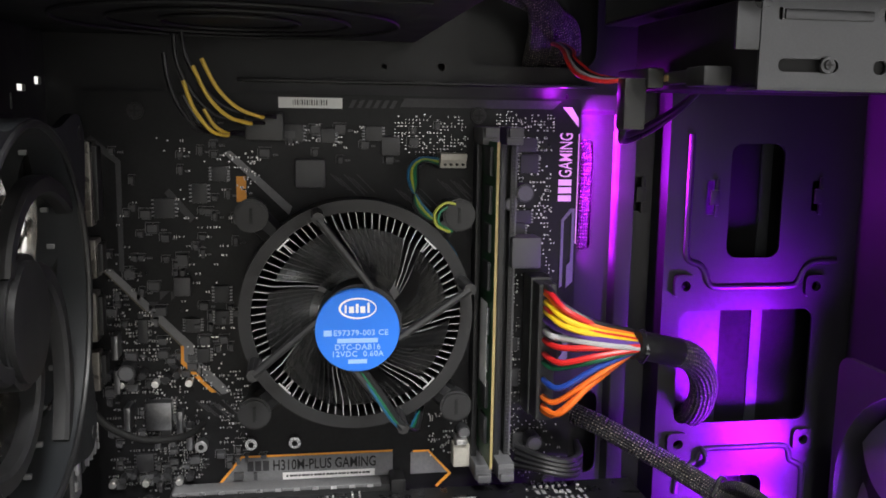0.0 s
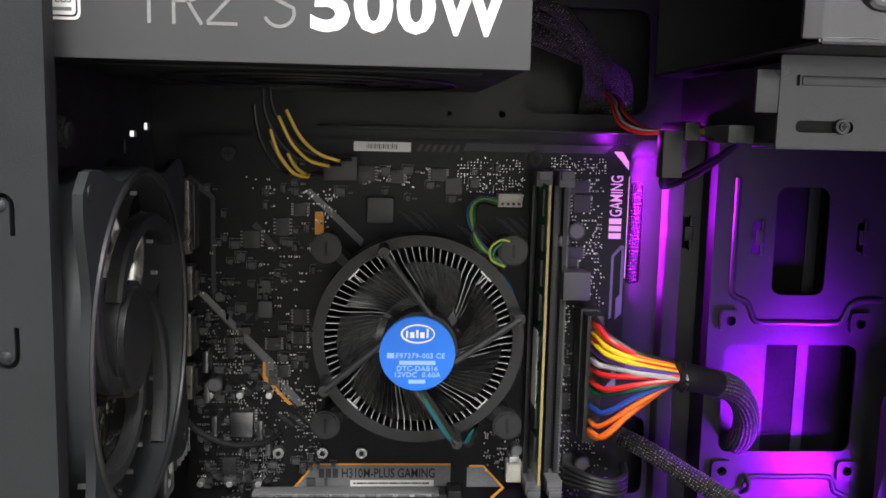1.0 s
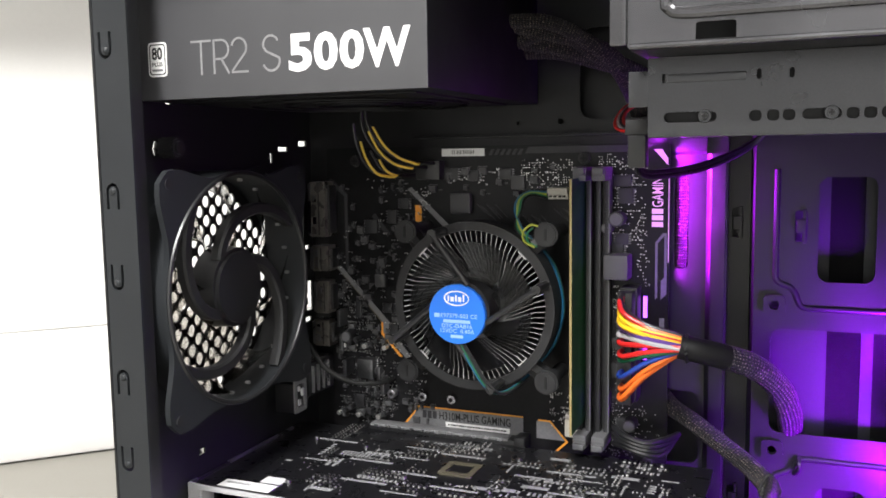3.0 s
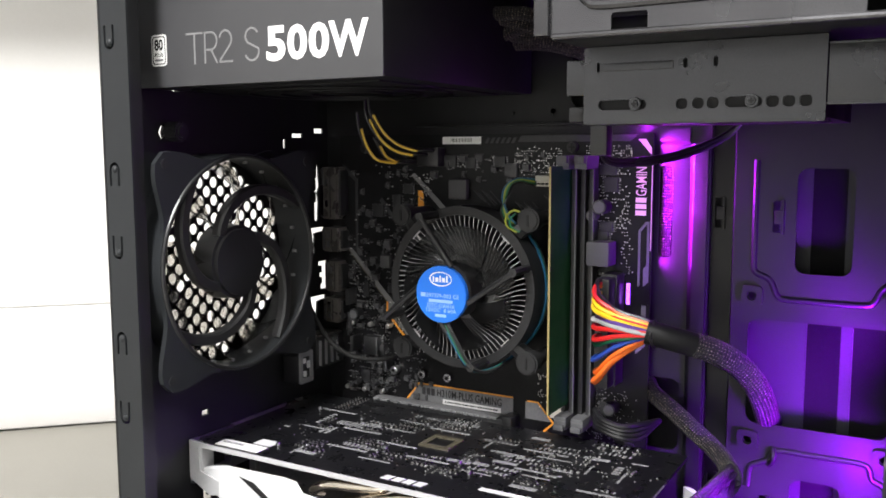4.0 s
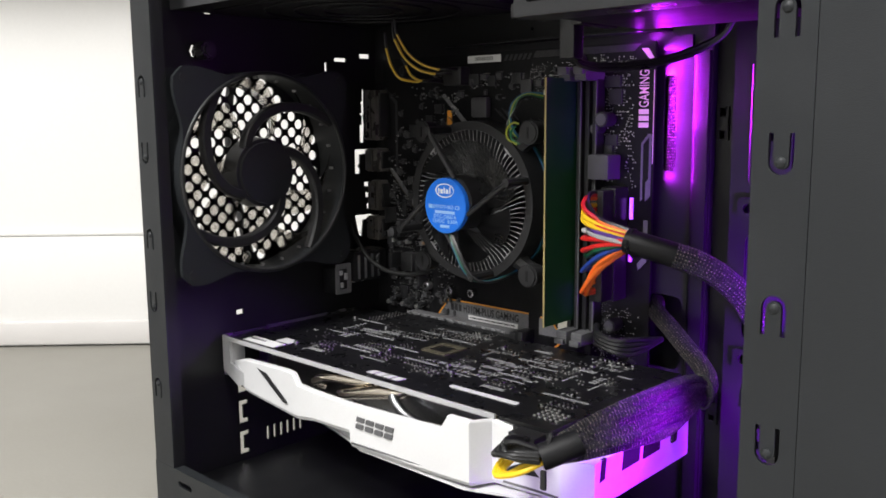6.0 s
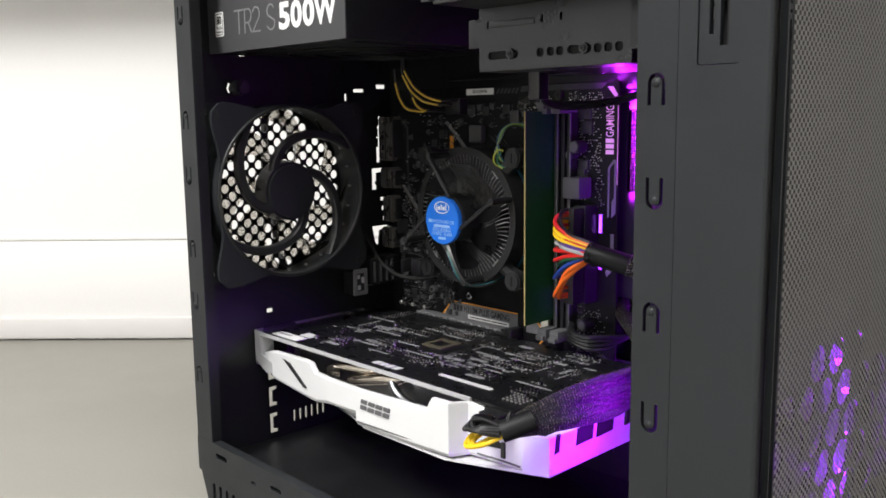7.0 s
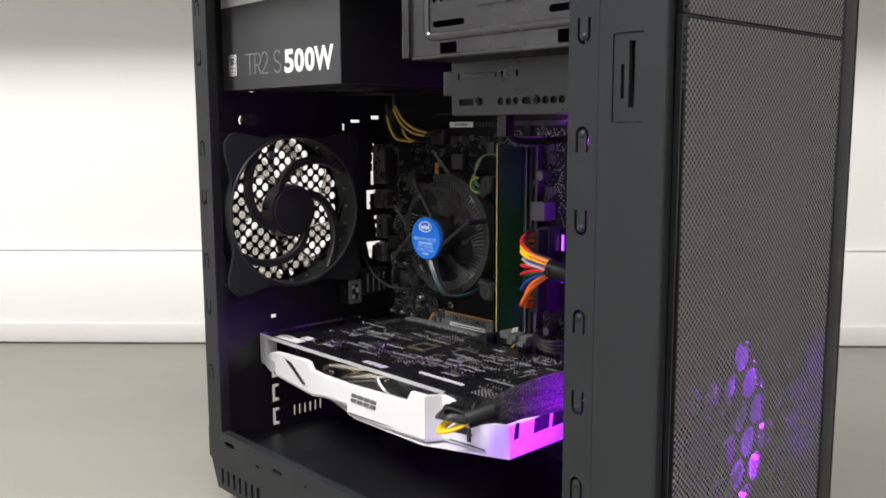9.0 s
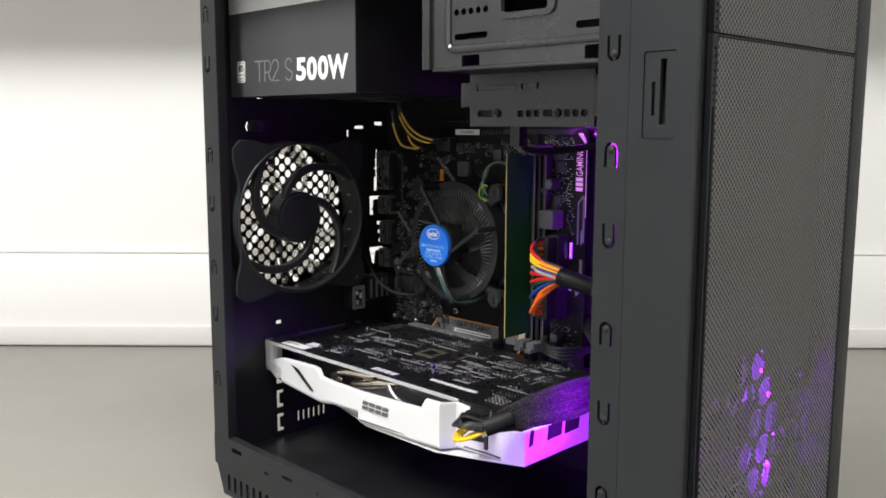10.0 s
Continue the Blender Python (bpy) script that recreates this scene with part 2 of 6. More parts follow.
def braid(name, dark, light, metal=0.0):
    """Woven sleeve: two crossing sets of strands along the cable's own UVs."""
    m = mat(name, dark, 0.5)
    nt = m.node_tree
    bsdf = nt.nodes["Principled BSDF"]
    uv = nt.nodes.new("ShaderNodeTexCoord")
    sep = nt.nodes.new("ShaderNodeSeparateXYZ")
    nt.links.new(uv.outputs["UV"], sep.inputs[0])

    def op(kind, a, b=None):
        n = nt.nodes.new("ShaderNodeMath")
        n.operation = kind
        for k, v in enumerate((a, b)):
            if v is None:
                continue
            if isinstance(v, (int, float)):
                n.inputs[k].default_value = v
            else:
                nt.links.new(v, n.inputs[k])
        return n.outputs[0]

    along, round_ = op("MULTIPLY", sep.outputs[0], 210.0), op("MULTIPLY", sep.outputs[1], 2 * math.pi * 11)
    a = op("SINE", op("ADD", along, round_))
    b = op("SINE", op("SUBTRACT", along, round_))
    weave = op("MULTIPLY", a, b)
    # strands differ: some catch more light than others
    patch = nt.nodes.new("ShaderNodeTexNoise")
    patch.inputs["Scale"].default_value, patch.inputs["Detail"].default_value = 900.0, 2.0
    nt.links.new(uv.outputs["Object"], patch.inputs["Vector"])
    weave = op("ADD", weave, op("MULTIPLY", op("SUBTRACT", patch.outputs["Fac"], 0.52), 3.2))
    mask = nt.nodes.new("ShaderNodeMapRange")
    mask.inputs["From Min"].default_value, mask.inputs["From Max"].default_value = 0.55, 1.15
    nt.links.new(weave, mask.inputs["Value"])
    mix = nt.nodes.new("ShaderNodeMix")
    mix.data_type = "RGBA"
    mix.inputs["A"].default_value, mix.inputs["B"].default_value = (*dark, 1), (*light, 1)
    nt.links.new(mask.outputs[0], mix.inputs["Factor"])
    nt.links.new(mix.outputs["Result"], bsdf.inputs["Base Color"])
    bump = nt.nodes.new("ShaderNodeBump")
    bump.inputs["Strength"].default_value, bump.inputs["Distance"].default_value = 0.9, 0.0008
    nt.links.new(weave, bump.inputs["Height"])
    nt.links.new(bump.outputs[0], bsdf.inputs["Normal"])
    bsdf.inputs["Roughness"].default_value = 0.35
    return m


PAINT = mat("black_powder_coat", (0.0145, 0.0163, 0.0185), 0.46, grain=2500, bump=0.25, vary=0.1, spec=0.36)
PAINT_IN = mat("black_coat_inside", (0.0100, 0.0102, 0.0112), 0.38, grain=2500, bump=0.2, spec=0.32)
BEZEL = mat("black_bezel_plastic", (0.0148, 0.0166, 0.0188), 0.48, grain=3500, bump=0.3, vary=0.08, spec=0.36)
CAGE = mat("grey_coated_steel", (0.105, 0.104, 0.110), 0.24, 0.85, grain=1800, bump=0.06, vary=0.15)
# darker copy of CAGE, with its dark reflections put into the colour
BRACKET = mat("shaded_coated_steel", (0.072, 0.073, 0.077), 0.30, 0.8, grain=1800, bump=0.08, vary=0.12)
PSU = mat("grey_enamel", (0.052, 0.052, 0.056), 0.55, grain=3000, bump=0.2, vary=0.06)
BLACK = mat("black_plastic", (0.014, 0.014, 0.015), 0.35, grain=2000, bump=0.08)
MATT = mat("matt_black_plastic", (0.015, 0.015, 0.016), 0.5, grain=2000, bump=0.15, spec=0.4)
GREY = mat("grey_plastic", (0.10, 0.10, 0.105), 0.5)
WHITE = mat("white_plastic", (0.68, 0.68, 0.69), 0.35, vary=0.03, bump=0.05)
BOARD = mat("black_circuit_board", (0.0082, 0.0080, 0.0088), 0.36, grain=700, vary=0.35, bump=0.12, stain=120, spec=0.2)
CARDBOARD_PCB = mat("card_circuit_board", (0.006, 0.006, 0.007), 0.30, grain=700, vary=0.35, bump=0.1, stain=150)
GREEN = mat("green_circuit_board", (0.008, 0.060, 0.018), 0.45, grain=800, vary=0.2, stain=90)
GREEN_EDGE = mat("bare_board_edge", (0.28, 0.215, 0.09), 0.6)
SILK = mat("grey_silkscreen", (0.15, 0.15, 0.155), 0.6, vary=0.2)
SILK_MID = mat("light_silkscreen", (0.20, 0.20, 0.205), 0.6, vary=0.25)
SILK_DIM = mat("dim_silkscreen", (0.03, 0.03, 0.033), 0.6, vary=0.3)
SILK_LIT = mat("pale_silkscreen", (0.55, 0.55, 0.56), 0.6, vary=0.1)
ORANGE = mat("orange_silkscreen", (0.75, 0.30, 0.03), 0.55, vary=0.15)
TIN = mat("tinned_solder", (0.78, 0.77, 0.76), 0.3, 1.0, vary=0.25)
# fin sides darkened for the shade between them, edges paled for their glints
FIN_SHADED = mat("shaded_aluminium_fin", (0.16, 0.16, 0.17), 0.42, 1.0, vary=0.12)
FIN_GLINT = mat("glinting_fin_edge", (0.46, 0.46, 0.47), 0.45, 0.45, vary=0.2)
LATCH = mat("pale_grey_latch", (0.085, 0.085, 0.090), 0.5)
CAGE_PORT = mat("tarnished_port_steel", (0.20, 0.185, 0.17), 0.30, 0.7, vary=0.25, stain=120)
STEEL = mat("bright_steel", (0.60, 0.60, 0.61), 0.28, 1.0, vary=0.1)
ALU = mat("aluminium", (0.62, 0.62, 0.64), 0.40, 1.0, vary=0.12)
BRASS = mat("gold_plating", (0.80, 0.58, 0.25), 0.3, 1.0)
NICKEL = mat("nickel_pipe", (0.75, 0.68, 0.58), 0.2, 1.0)
CHIP = mat("chip_epoxy", (0.020, 0.020, 0.022), 0.45)
CHOKE = mat("choke_grey", (0.06, 0.06, 0.063), 0.5, grain=1500, bump=0.3)
LABEL = mat("paper_label", (0.70, 0.70, 0.69), 0.6, vary=0.05)
INK = mat("black_ink", (0.012, 0.012, 0.012), 0.6, spec=0.25)
BLUE = mat("blue_sticker", (0.012, 0.17, 0.75), 0.4, vary=0.03, bump=0.03)
PRINT = mat("white_print", (0.85, 0.85, 0.85), 0.5, vary=0.02)
PRINT_BLUE = mat("pale_blue_print", (0.30, 0.50, 0.85), 0.5, vary=0.02)
BEIGE = mat("beige_chip_carrier", (0.07, 0.062, 0.042), 0.5)
IVORY = mat("ivory_plastic", (0.42, 0.40, 0.35), 0.5)
WIRES = {
    "red": mat("red_insulation", (0.62, 0.02, 0.02), 0.35, bump=0.02),
    "orange": mat("orange_insulation", (0.85, 0.16, 0.02), 0.35, bump=0.02),
    "yellow": mat("yellow_insulation", (0.85, 0.55, 0.02), 0.35, bump=0.02),
    "black": mat("black_insulation", (0.012, 0.012, 0.013), 0.32, bump=0.02),
    "blue": mat("blue_insulation", (0.015, 0.05, 0.30), 0.35, bump=0.02),
    "green": mat("green_insulation", (0.01, 0.10, 0.045), 0.35, bump=0.02),
    "grey": mat("grey_insulation", (0.40, 0.40, 0.41), 0.35, bump=0.02),
    "violet": mat("violet_insulation", (0.10, 0.04, 0.25), 0.35, bump=0.02),
    "skyblue": mat("light_blue_insulation", (0.012, 0.08, 0.15), 0.35, bump=0.02),
    "tan": mat("amber_insulation", (0.60, 0.40, 0.05), 0.4, bump=0.02),
    "lime": mat("yellow_green_insulation", (0.24, 0.26, 0.03), 0.35, bump=0.02),
}
SLEEVE = braid("braided_sleeve", (0.016, 0.016, 0.017), (0.40, 0.35, 0.27))
SHRINK = mat("shrink_tube", (0.008, 0.008, 0.009), 0.5, bump=0.04, spec=0.25)
TABLETOP = mat("grey_table_laminate", (0.240, 0.230, 0.203), 0.5, grain=400, vary=0.05, bump=0.08, stain=6)
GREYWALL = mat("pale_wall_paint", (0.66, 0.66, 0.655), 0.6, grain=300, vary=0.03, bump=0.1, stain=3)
DIMMING_WALL = mat("fill_dimming_grey", (0.42, 0.42, 0.42), 0.6, grain=300, vary=0.03, bump=0.1, stain=3)
# near-black that stands for unlit gaps behind the tray window
GAP_SHADE = mat("gap_shade_black", (0.003, 0.003, 0.0035), 0.6, spec=0.1)
WALLPAINT = mat("white_wall_paint", (0.71, 0.70, 0.685), 0.6, grain=300, vary=0.02, bump=0.1, stain=3)
LED_FILL = glow("violet_diode", LED, 25.0)
# print lit by the board's diodes; that light is given as emission
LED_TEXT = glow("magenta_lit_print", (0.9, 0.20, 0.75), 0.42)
FRAMEPAINT = mat("pale_grey_frame", (0.42, 0.42, 0.43), 0.45, vary=0.08)
LED_BAR = glow("violet_lit_bar", LED, 2.2)
DARK_STEEL = mat("dark_nickel_steel", (0.22, 0.22, 0.23), 0.32, 1.0, vary=0.2)
BLADE = mat("smoky_black_blade", (0.010, 0.010, 0.011), 0.30, bump=0.05, grain=1200)
BLADE.node_tree.nodes["Principled BSDF"].inputs["Alpha"].default_value = 0.86
PSU_BODY = mat("black_sheet_steel", (0.009, 0.009, 0.010), 0.5, grain=2000, bump=0.1, spec=0.2)

# ---- the room: a table against a white wall that runs aslant to the case ----
ASLANT = Matrix.Rotation(radians(45), 4, "Z")  # u along the wall, v towards it
WALL_V = 7.04


def room_box(name, u0, u1, v0, v1, z0, z1, material, label, category, bevel=0.0):
    bm = box(B(), u0, u1, v0, v1, z0, z1, bevel)
    bmesh.ops.transform(bm, matrix=ASLANT, verts=bm.verts)
    return solo(name, bm, material, label, category, kind="structure")


room_box("wall_back", -24, 30, WALL_V + 0.10, WALL_V + 1.2, -7.4, 21, WALLPAINT, "smooth white painted wall behind the table", "wall")
# unseen left wall, greyer than the others to cut bounce onto the board
room_box("wall_left", -25, -24, -26, WALL_V + 1.2, -7.4, 21, DIMMING_WALL, "unseen side wall, darkened to dim the fill light", "wall")
room_box("wall_right", 30, 31, -26, WALL_V + 1.2, -7.4, 21, GREYWALL, "plain pale side wall", "wall")
room_box("wall_front", -24, 30, -27, -26, -7.4, 21, GREYWALL, "plain pale wall behind the camera", "wall")
room_box("ceiling", -25, 31, -27, WALL_V + 1.2, 21, 21.4, WALLPAINT, "plain white ceiling", "ceiling")
room_box("floor", -25, 31, -27, WALL_V + 1.2, -7.8, -7.4, TABLETOP, "plain grey floor under the table", "floor")
room_box("table_top", -18, 22, -9, WALL_V + 0.08, TABLE - 0.4, TABLE, TABLETOP, "grey laminate table top against the wall", "table", 0.02)
table = bpy.data.objects["table_top"]
for u in (-17, 21):
    for v in (-8, WALL_V - 0.9):
        bm = box(B(), u - 0.3, u + 0.3, v - 0.3, v + 0.3, -7.4, TABLE - 0.401, 0.05)
        bmesh.ops.transform(bm, matrix=ASLANT, verts=bm.verts)
        leg = part("table_leg", bm, PAINT, None)
        leg.data.transform(Matrix.Translation(-table.location))
        leg.parent = table
# out of view; added so that the wall darkens towards its top
room_box("shading_bulkhead", -24, 30, WALL_V - 1.4, WALL_V + 0.098, 5.3, 20.99, WALLPAINT, "unseen white bulkhead added to shade the upper wall", "wall")
# wall white darkened for the light's fall-off down at the skirting
SKIRT_SHADED = mat("shaded_skirting_white", (0.57, 0.55, 0.535), 0.45, vary=0.04, stain=14)
GROOVE_SHADE = mat("groove_shade_grey", (0.58, 0.57, 0.55), 0.6)
# skirting along the foot of the wall, with a wall panel over it
room_box("baseboard", -24, 30, WALL_V, WALL_V + 0.098, TABLE + 0.016, TABLE + 0.290, SKIRT_SHADED, "white rounded skirting strip along the table", "baseboard", 0.045)
room_box("trim", -24, 30, WALL_V + 0.06, WALL_V + 0.098, TABLE + 0.24, TABLE + 1.262, WALLPAINT, "white wall panel with a fine upper edge", "wall panel", 0.012)
# grey strip stands for the shade in the panel's upper groove
room_box("trim", -24, 30, WALL_V + 0.052, WALL_V + 0.098, TABLE + 1.264, TABLE + 1.288, GROOVE_SHADE, "thin grey strip painting the shaded groove over the wall panel", "trim", 0.006)

# ---- the computer case ----
REAR, FRONT, SIDE, BACK = -0.955, 3.03, 2.03, 3.93
case = thing("computer_case", (1.0, 3.0, TABLE), "open black steel tower computer case on a grey table", "computer case")

# rear sheet with the fan grille, port opening, slots
FAN_Y, FAN_Z = 2.72, 2.43
holes = []
for j in range(-13, 14):
    for i in range(-7, 8):
        y, z = 2.81 + 0.107 * (i + 0.5 * (j % 2)), 2.41 + 0.05 * j
        if (y - FAN_Y) ** 2 + (z - FAN_Z) ** 2 < 0.552**2:
            holes.append(disc(y, z, 0.0315, 12, 0.31))
holes += [disc(FAN_Y + a, FAN_Z + b, 0.022, 8) for a in (-0.542, 0.542) for b in (-0.542, 0.542)]
for y0, y1, z0, z1 in ((3.36, 3.38, 1.63, 1.70),
                       (3.44, 3.54, 3.115, 3.140), (3.66, 3.75, 3.145, 3.175), (3.355, 3.378, 3.05, 3.105)):
    holes.append(rect(y0, z0, y1, z1))
holes += [
    [(3.650, 2.58), (3.685, 2.58), (3.695, 2.70), (3.685, 2.76), (3.705, 2.80), (3.695, 2.93), (3.675, 2.95), (3.675, 2.86), (3.655, 2.85), (3.668, 2.84), (3.668, 2.78), (3.645, 2.775), (3.668, 2.765), (3.668, 2.70), (3.65, 2.70)],
    [(3.60, 2.37), (3.645, 2.37), (3.645, 2.405), (3.63, 2.42), (3.645, 2.44), (3.645, 2.50), (3.75, 2.51), (3.75, 2.535), (3.60, 2.535)],
    [(3.70, 2.125), (3.77, 2.125), (3.77, 2.31), (3.68, 2.31), (3.68, 2.28), (3.715, 2.28), (3.715, 2.235), (3.69, 2.235), (3.69, 2.205), (3.715, 2.205), (3.715, 2.16), (3.70, 2.16)],
    [(3.59, 2.085), (3.75, 2.085), (3.75, 2.06), (3.665, 2.05), (3.65, 1.93), (3.62, 1.95)],
]
holes += [rect(2.80 + 0.052 * k, 0.70, 2.82 + 0.052 * k, 0.79, 0.009, 2) for k in range(6)]
for z in (0.66, 0.86, 1.06):
    holes.append([(2.60, z), (2.665, z), (2.665, z + 0.025), (2.63, z + 0.03), (2.63, z + 0.115), (2.665, z + 0.12), (2.665, z + 0.145), (2.60, z + 0.145)])
holes += [[(2.385, 3.10), (2.40, 3.10), (2.392, 3.13), (2.405, 3.165), (2.388, 3.165), (2.372, 3.13)], rect(2.475, 3.345, 2.525, 3.370, 0.01, 2), disc(3.62, 3.372, 0.012, 8), rect(2.61, 1.555, 2.66, 1.585)]
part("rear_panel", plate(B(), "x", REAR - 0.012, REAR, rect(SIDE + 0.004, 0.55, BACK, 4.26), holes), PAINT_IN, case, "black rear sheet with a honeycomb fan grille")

# folded rim of the open side, with U-shaped clip cuts
rim_cuts = [(3.515, 1), (2.982, -1), (2.508, 1), (2.150, -1), (1.68, 1), (1.30, -1), (3.985, -1)]
rim = part("rear_rim", plate(B(), "y", SIDE, SIDE + 0.012, rect(REAR + 0.008, 0.56, -0.765, 4.26), [u_cut(-0.888, z, w) for z, w in rim_cuts]), PAINT, case, "folded steel rim with clip cuts")
bm = plate(B(), "x", -0.775, -0.765, rect(SIDE + 0.012, 0.80, SIDE + 0.075, 4.24))
part("rim_fold", bm, PAINT_IN, case)
dimple = piece_mesh("clip_dimple", ball(B(), (0, 0, 0), 0.017, (1, 0.7, 1), 10), PAINT)
pieces("clip_dimple", dimple, [(-0.888, SIDE + 0.001, z + w * 0.035) for z, w in rim_cuts], rim)

# front post with the same cuts
post_cuts = [(3.425, 1), (3.07, -1), (2.583, 1), (2.243, -1), (1.745, 1), (1.445, -1), (3.90, -1), (0.95, 1)]
post = part("front_post", plate(B(), "y", SIDE, SIDE + 0.012, rect(2.530, 0.56, 2.695, 4.26), [u_cut(2.612, z, w) for z, w in post_cuts]), PAINT, case, "folded steel post with clip cuts")
bm = plate(B(), "x", 2.530, 2.540, rect(SIDE + 0.012, 0.62, SIDE + 0.10, 4.24))
part("post_fold", bm, PAINT_IN, case)
pieces("clip_dimple", dimple, [(2.612, SIDE + 0.001, z + w * 0.035) for z, w in post_cuts], post)

# floor pan, bottom rail, roof, far side
part("floor_pan", box(B(), REAR, 2.99, SIDE + 0.02, BACK, 0.60, 0.615), PAINT_IN, case)
rail_holes = [rect(-0.72, 0.70, -0.58, 0.735, 0.016, 3), rect(-0.28, 0.655, -0.23, 0.675), rect(-0.06, 0.685, 0.06, 0.715, 0.014, 3), disc(0.35, 0.70, 0.012, 8), rect(0.85, 0.69, 0.98, 0.72, 0.014, 3), rect(1.8, 0.69, 1.95, 0.72, 0.014, 3)]
part("bottom_rail", plate(B(), "y", SIDE - 0.002, SIDE + 0.01, rect(REAR - 0.01, 0.56, 2.60, 0.795), rail_holes), PAINT, case)
part("rail_lip", box(B(), -0.76, 2.553, SIDE + 0.010, SIDE + 0.06, 0.785, 0.795), PAINT, case)
part("roof", box(B(), REAR, 3.0, SIDE, BACK, 4.26, 4.275, 0.004), PAINT, case)
part("top_rail", plate(B(), "y", SIDE, SIDE + 0.012, rect(-0.765, 4.10, 2.553, 4.26)), PAINT, case)
part("far_side_panel", box(B(), REAR, 3.0, BACK, BACK + 0.015, 0.56, 4.26), PAINT_IN, case)

# plastic base with cooling slots and feet
bm = plate(B(), "y", SIDE + 0.006, SIDE + 0.045, [(-0.95, 0.556), (-0.86, 0.33), (2.9, 0.33), (3.0, 0.556)],
           [rect(-0.80 + 0.085 * k, 0.37, -0.765 + 0.085 * k, 0.50, 0.014, 3) for k in range(7)])
base = part("base_skirt", bm, BEZEL, case, "black plastic base with slots")
part("base_skirt", plate(B(), "x", -0.90, -0.86, rect(SIDE + 0.05, 0.33, BACK - 0.04, 0.55)), BEZEL, case)
part("base_skirt", box(B(), -0.90, 2.9, BACK - 0.06, BACK - 0.02, 0.33, 0.55), BEZEL, case)
part("base_plate", box(B(), -0.86, 2.9, SIDE + 0.05, BACK - 0.06, 0.33, 0.345), PAINT_IN, case)
for x in (-0.55, 2.5):
    for y in (2.25, 3.7):
        part("foot", cyl(B(), (x, y, TABLE), "z", 0.16, 0.135, 20, 0.18, 0.01), MATT, case)

# main board tray: sheet, sunk channel, slope, raised sheet
TRAY_Y, RAISED_Y = 3.80, 3.742
top_cut = rect(0.75, 3.262, 1.33, 3.75, 0.07, 5)
grommet = rect(1.262, 2.46, 1.335, 2.955, 0.03, 4)
low_cut = rect(1.17, 1.40, 1.40, 1.80, 0.05, 4)
tray_holes = [top_cut, grommet, low_cut, disc(0.644, 3.254, 0.017, 12), disc(0.40, 3.25, 0.012, 10)]
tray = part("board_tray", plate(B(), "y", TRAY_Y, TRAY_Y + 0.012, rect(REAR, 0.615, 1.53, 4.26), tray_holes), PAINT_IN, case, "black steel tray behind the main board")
bm = plate(B(), "z", 0.65, 3.066, [(1.424, TRAY_Y + 0.001), (1.428, TRAY_Y - 0.004), (1.446, TRAY_Y - 0.024), (1.454, TRAY_Y - 0.028), (1.522, TRAY_Y - 0.028), (1.522, TRAY_Y + 0.001)])
part("pressed_step", bm, PAINT_IN, tray, "slanted pressed step along the tray")
bm = plate(B(), "x", 1.20, 1.424, [(TRAY_Y + 0.001, 3.062), (TRAY_Y - 0.004, 3.066), (TRAY_Y - 0.020, 3.082), (TRAY_Y - 0.022, 3.092), (TRAY_Y - 0.022, 3.150), (TRAY_Y + 0.001, 3.150)])
part("pressed_step", bm, PAINT_IN, tray, "slanted pressed step along the tray")
part("tray_shelf", box(B(), -0.2, 1.30, TRAY_Y - 0.11, TRAY_Y, 3.175, 3.187, 0.003), PAINT_IN, tray)
part("tray_channel", plate(B(), "y", 3.85, 3.862, rect(1.53, 0.615, 1.642, 4.26), [rect(1.548, 2.63, 1.606, 2.785, 0.006, 2), rect(1.548, 1.15, 1.606, 1.29, 0.006, 2)]), PAINT_IN, tray)
bm = B()
for a, b in (((1.522, 3.80), (1.532, 3.862)), ((1.636, 3.862), (1.668, 3.742))):
    vs = [bm.verts.new((x, y, z)) for z in (0.615, 4.26) for x, y in (a, b)]
    bm.faces.new((vs[0], vs[1], vs[3], vs[2]))
    ws = [bm.verts.new((v.co.x, v.co.y + 0.012, v.co.z)) for v in vs]
    bm.faces.new((ws[0], ws[1], ws[3], ws[2]))
    for p, q in ((0, 1), (1, 3), (3, 2), (2, 0)):
        bm.faces.new((vs[p], vs[q], ws[q], ws[p]))
part("tray_slope", bm, PAINT_IN, tray)
raised_holes = [
    rect(1.965, 2.425, 2.225, 2.945, 0.05, 5), rect(1.755, 1.640, 2.420, 2.180, 0.05, 5), rect(1.985, 0.85, 2.220, 1.372, 0.05, 5),
    rect(1.855, 2.625, 1.915, 2.780, 0.008, 2), rect(2.37, 2.64, 2.42, 2.78, 0.008, 2), rect(1.84, 1.10, 1.90, 1.26, 0.008, 2),
]
BOSSES = ((1.770, 2.300), (2.415, 2.291), (1.775, 1.548), (2.410, 1.545))
for x, z in BOSSES:
    raised_holes.append(disc(x, z, 0.022, 12))
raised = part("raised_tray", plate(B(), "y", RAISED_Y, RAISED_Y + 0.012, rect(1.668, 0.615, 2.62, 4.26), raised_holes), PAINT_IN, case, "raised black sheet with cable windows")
for x, z in BOSSES:
    bm = plate(B(), "y", RAISED_Y - 0.022, RAISED_Y - 0.001, rect(x - 0.052, z - 0.052, x + 0.052, z + 0.052, 0.024, 4), [disc(x, z, 0.024, 12)])
    part("screw_boss", bm, PAINT_IN, raised)


def pressed_edge(points, r=0.016):
    """A rounded pressed line in the raised sheet, half sunk into it."""
    part("pressed_rib", sweep(B(), [(x, RAISED_Y + 0.002, z) for x, z in points], r, 10, 5), PAINT_IN, raised)


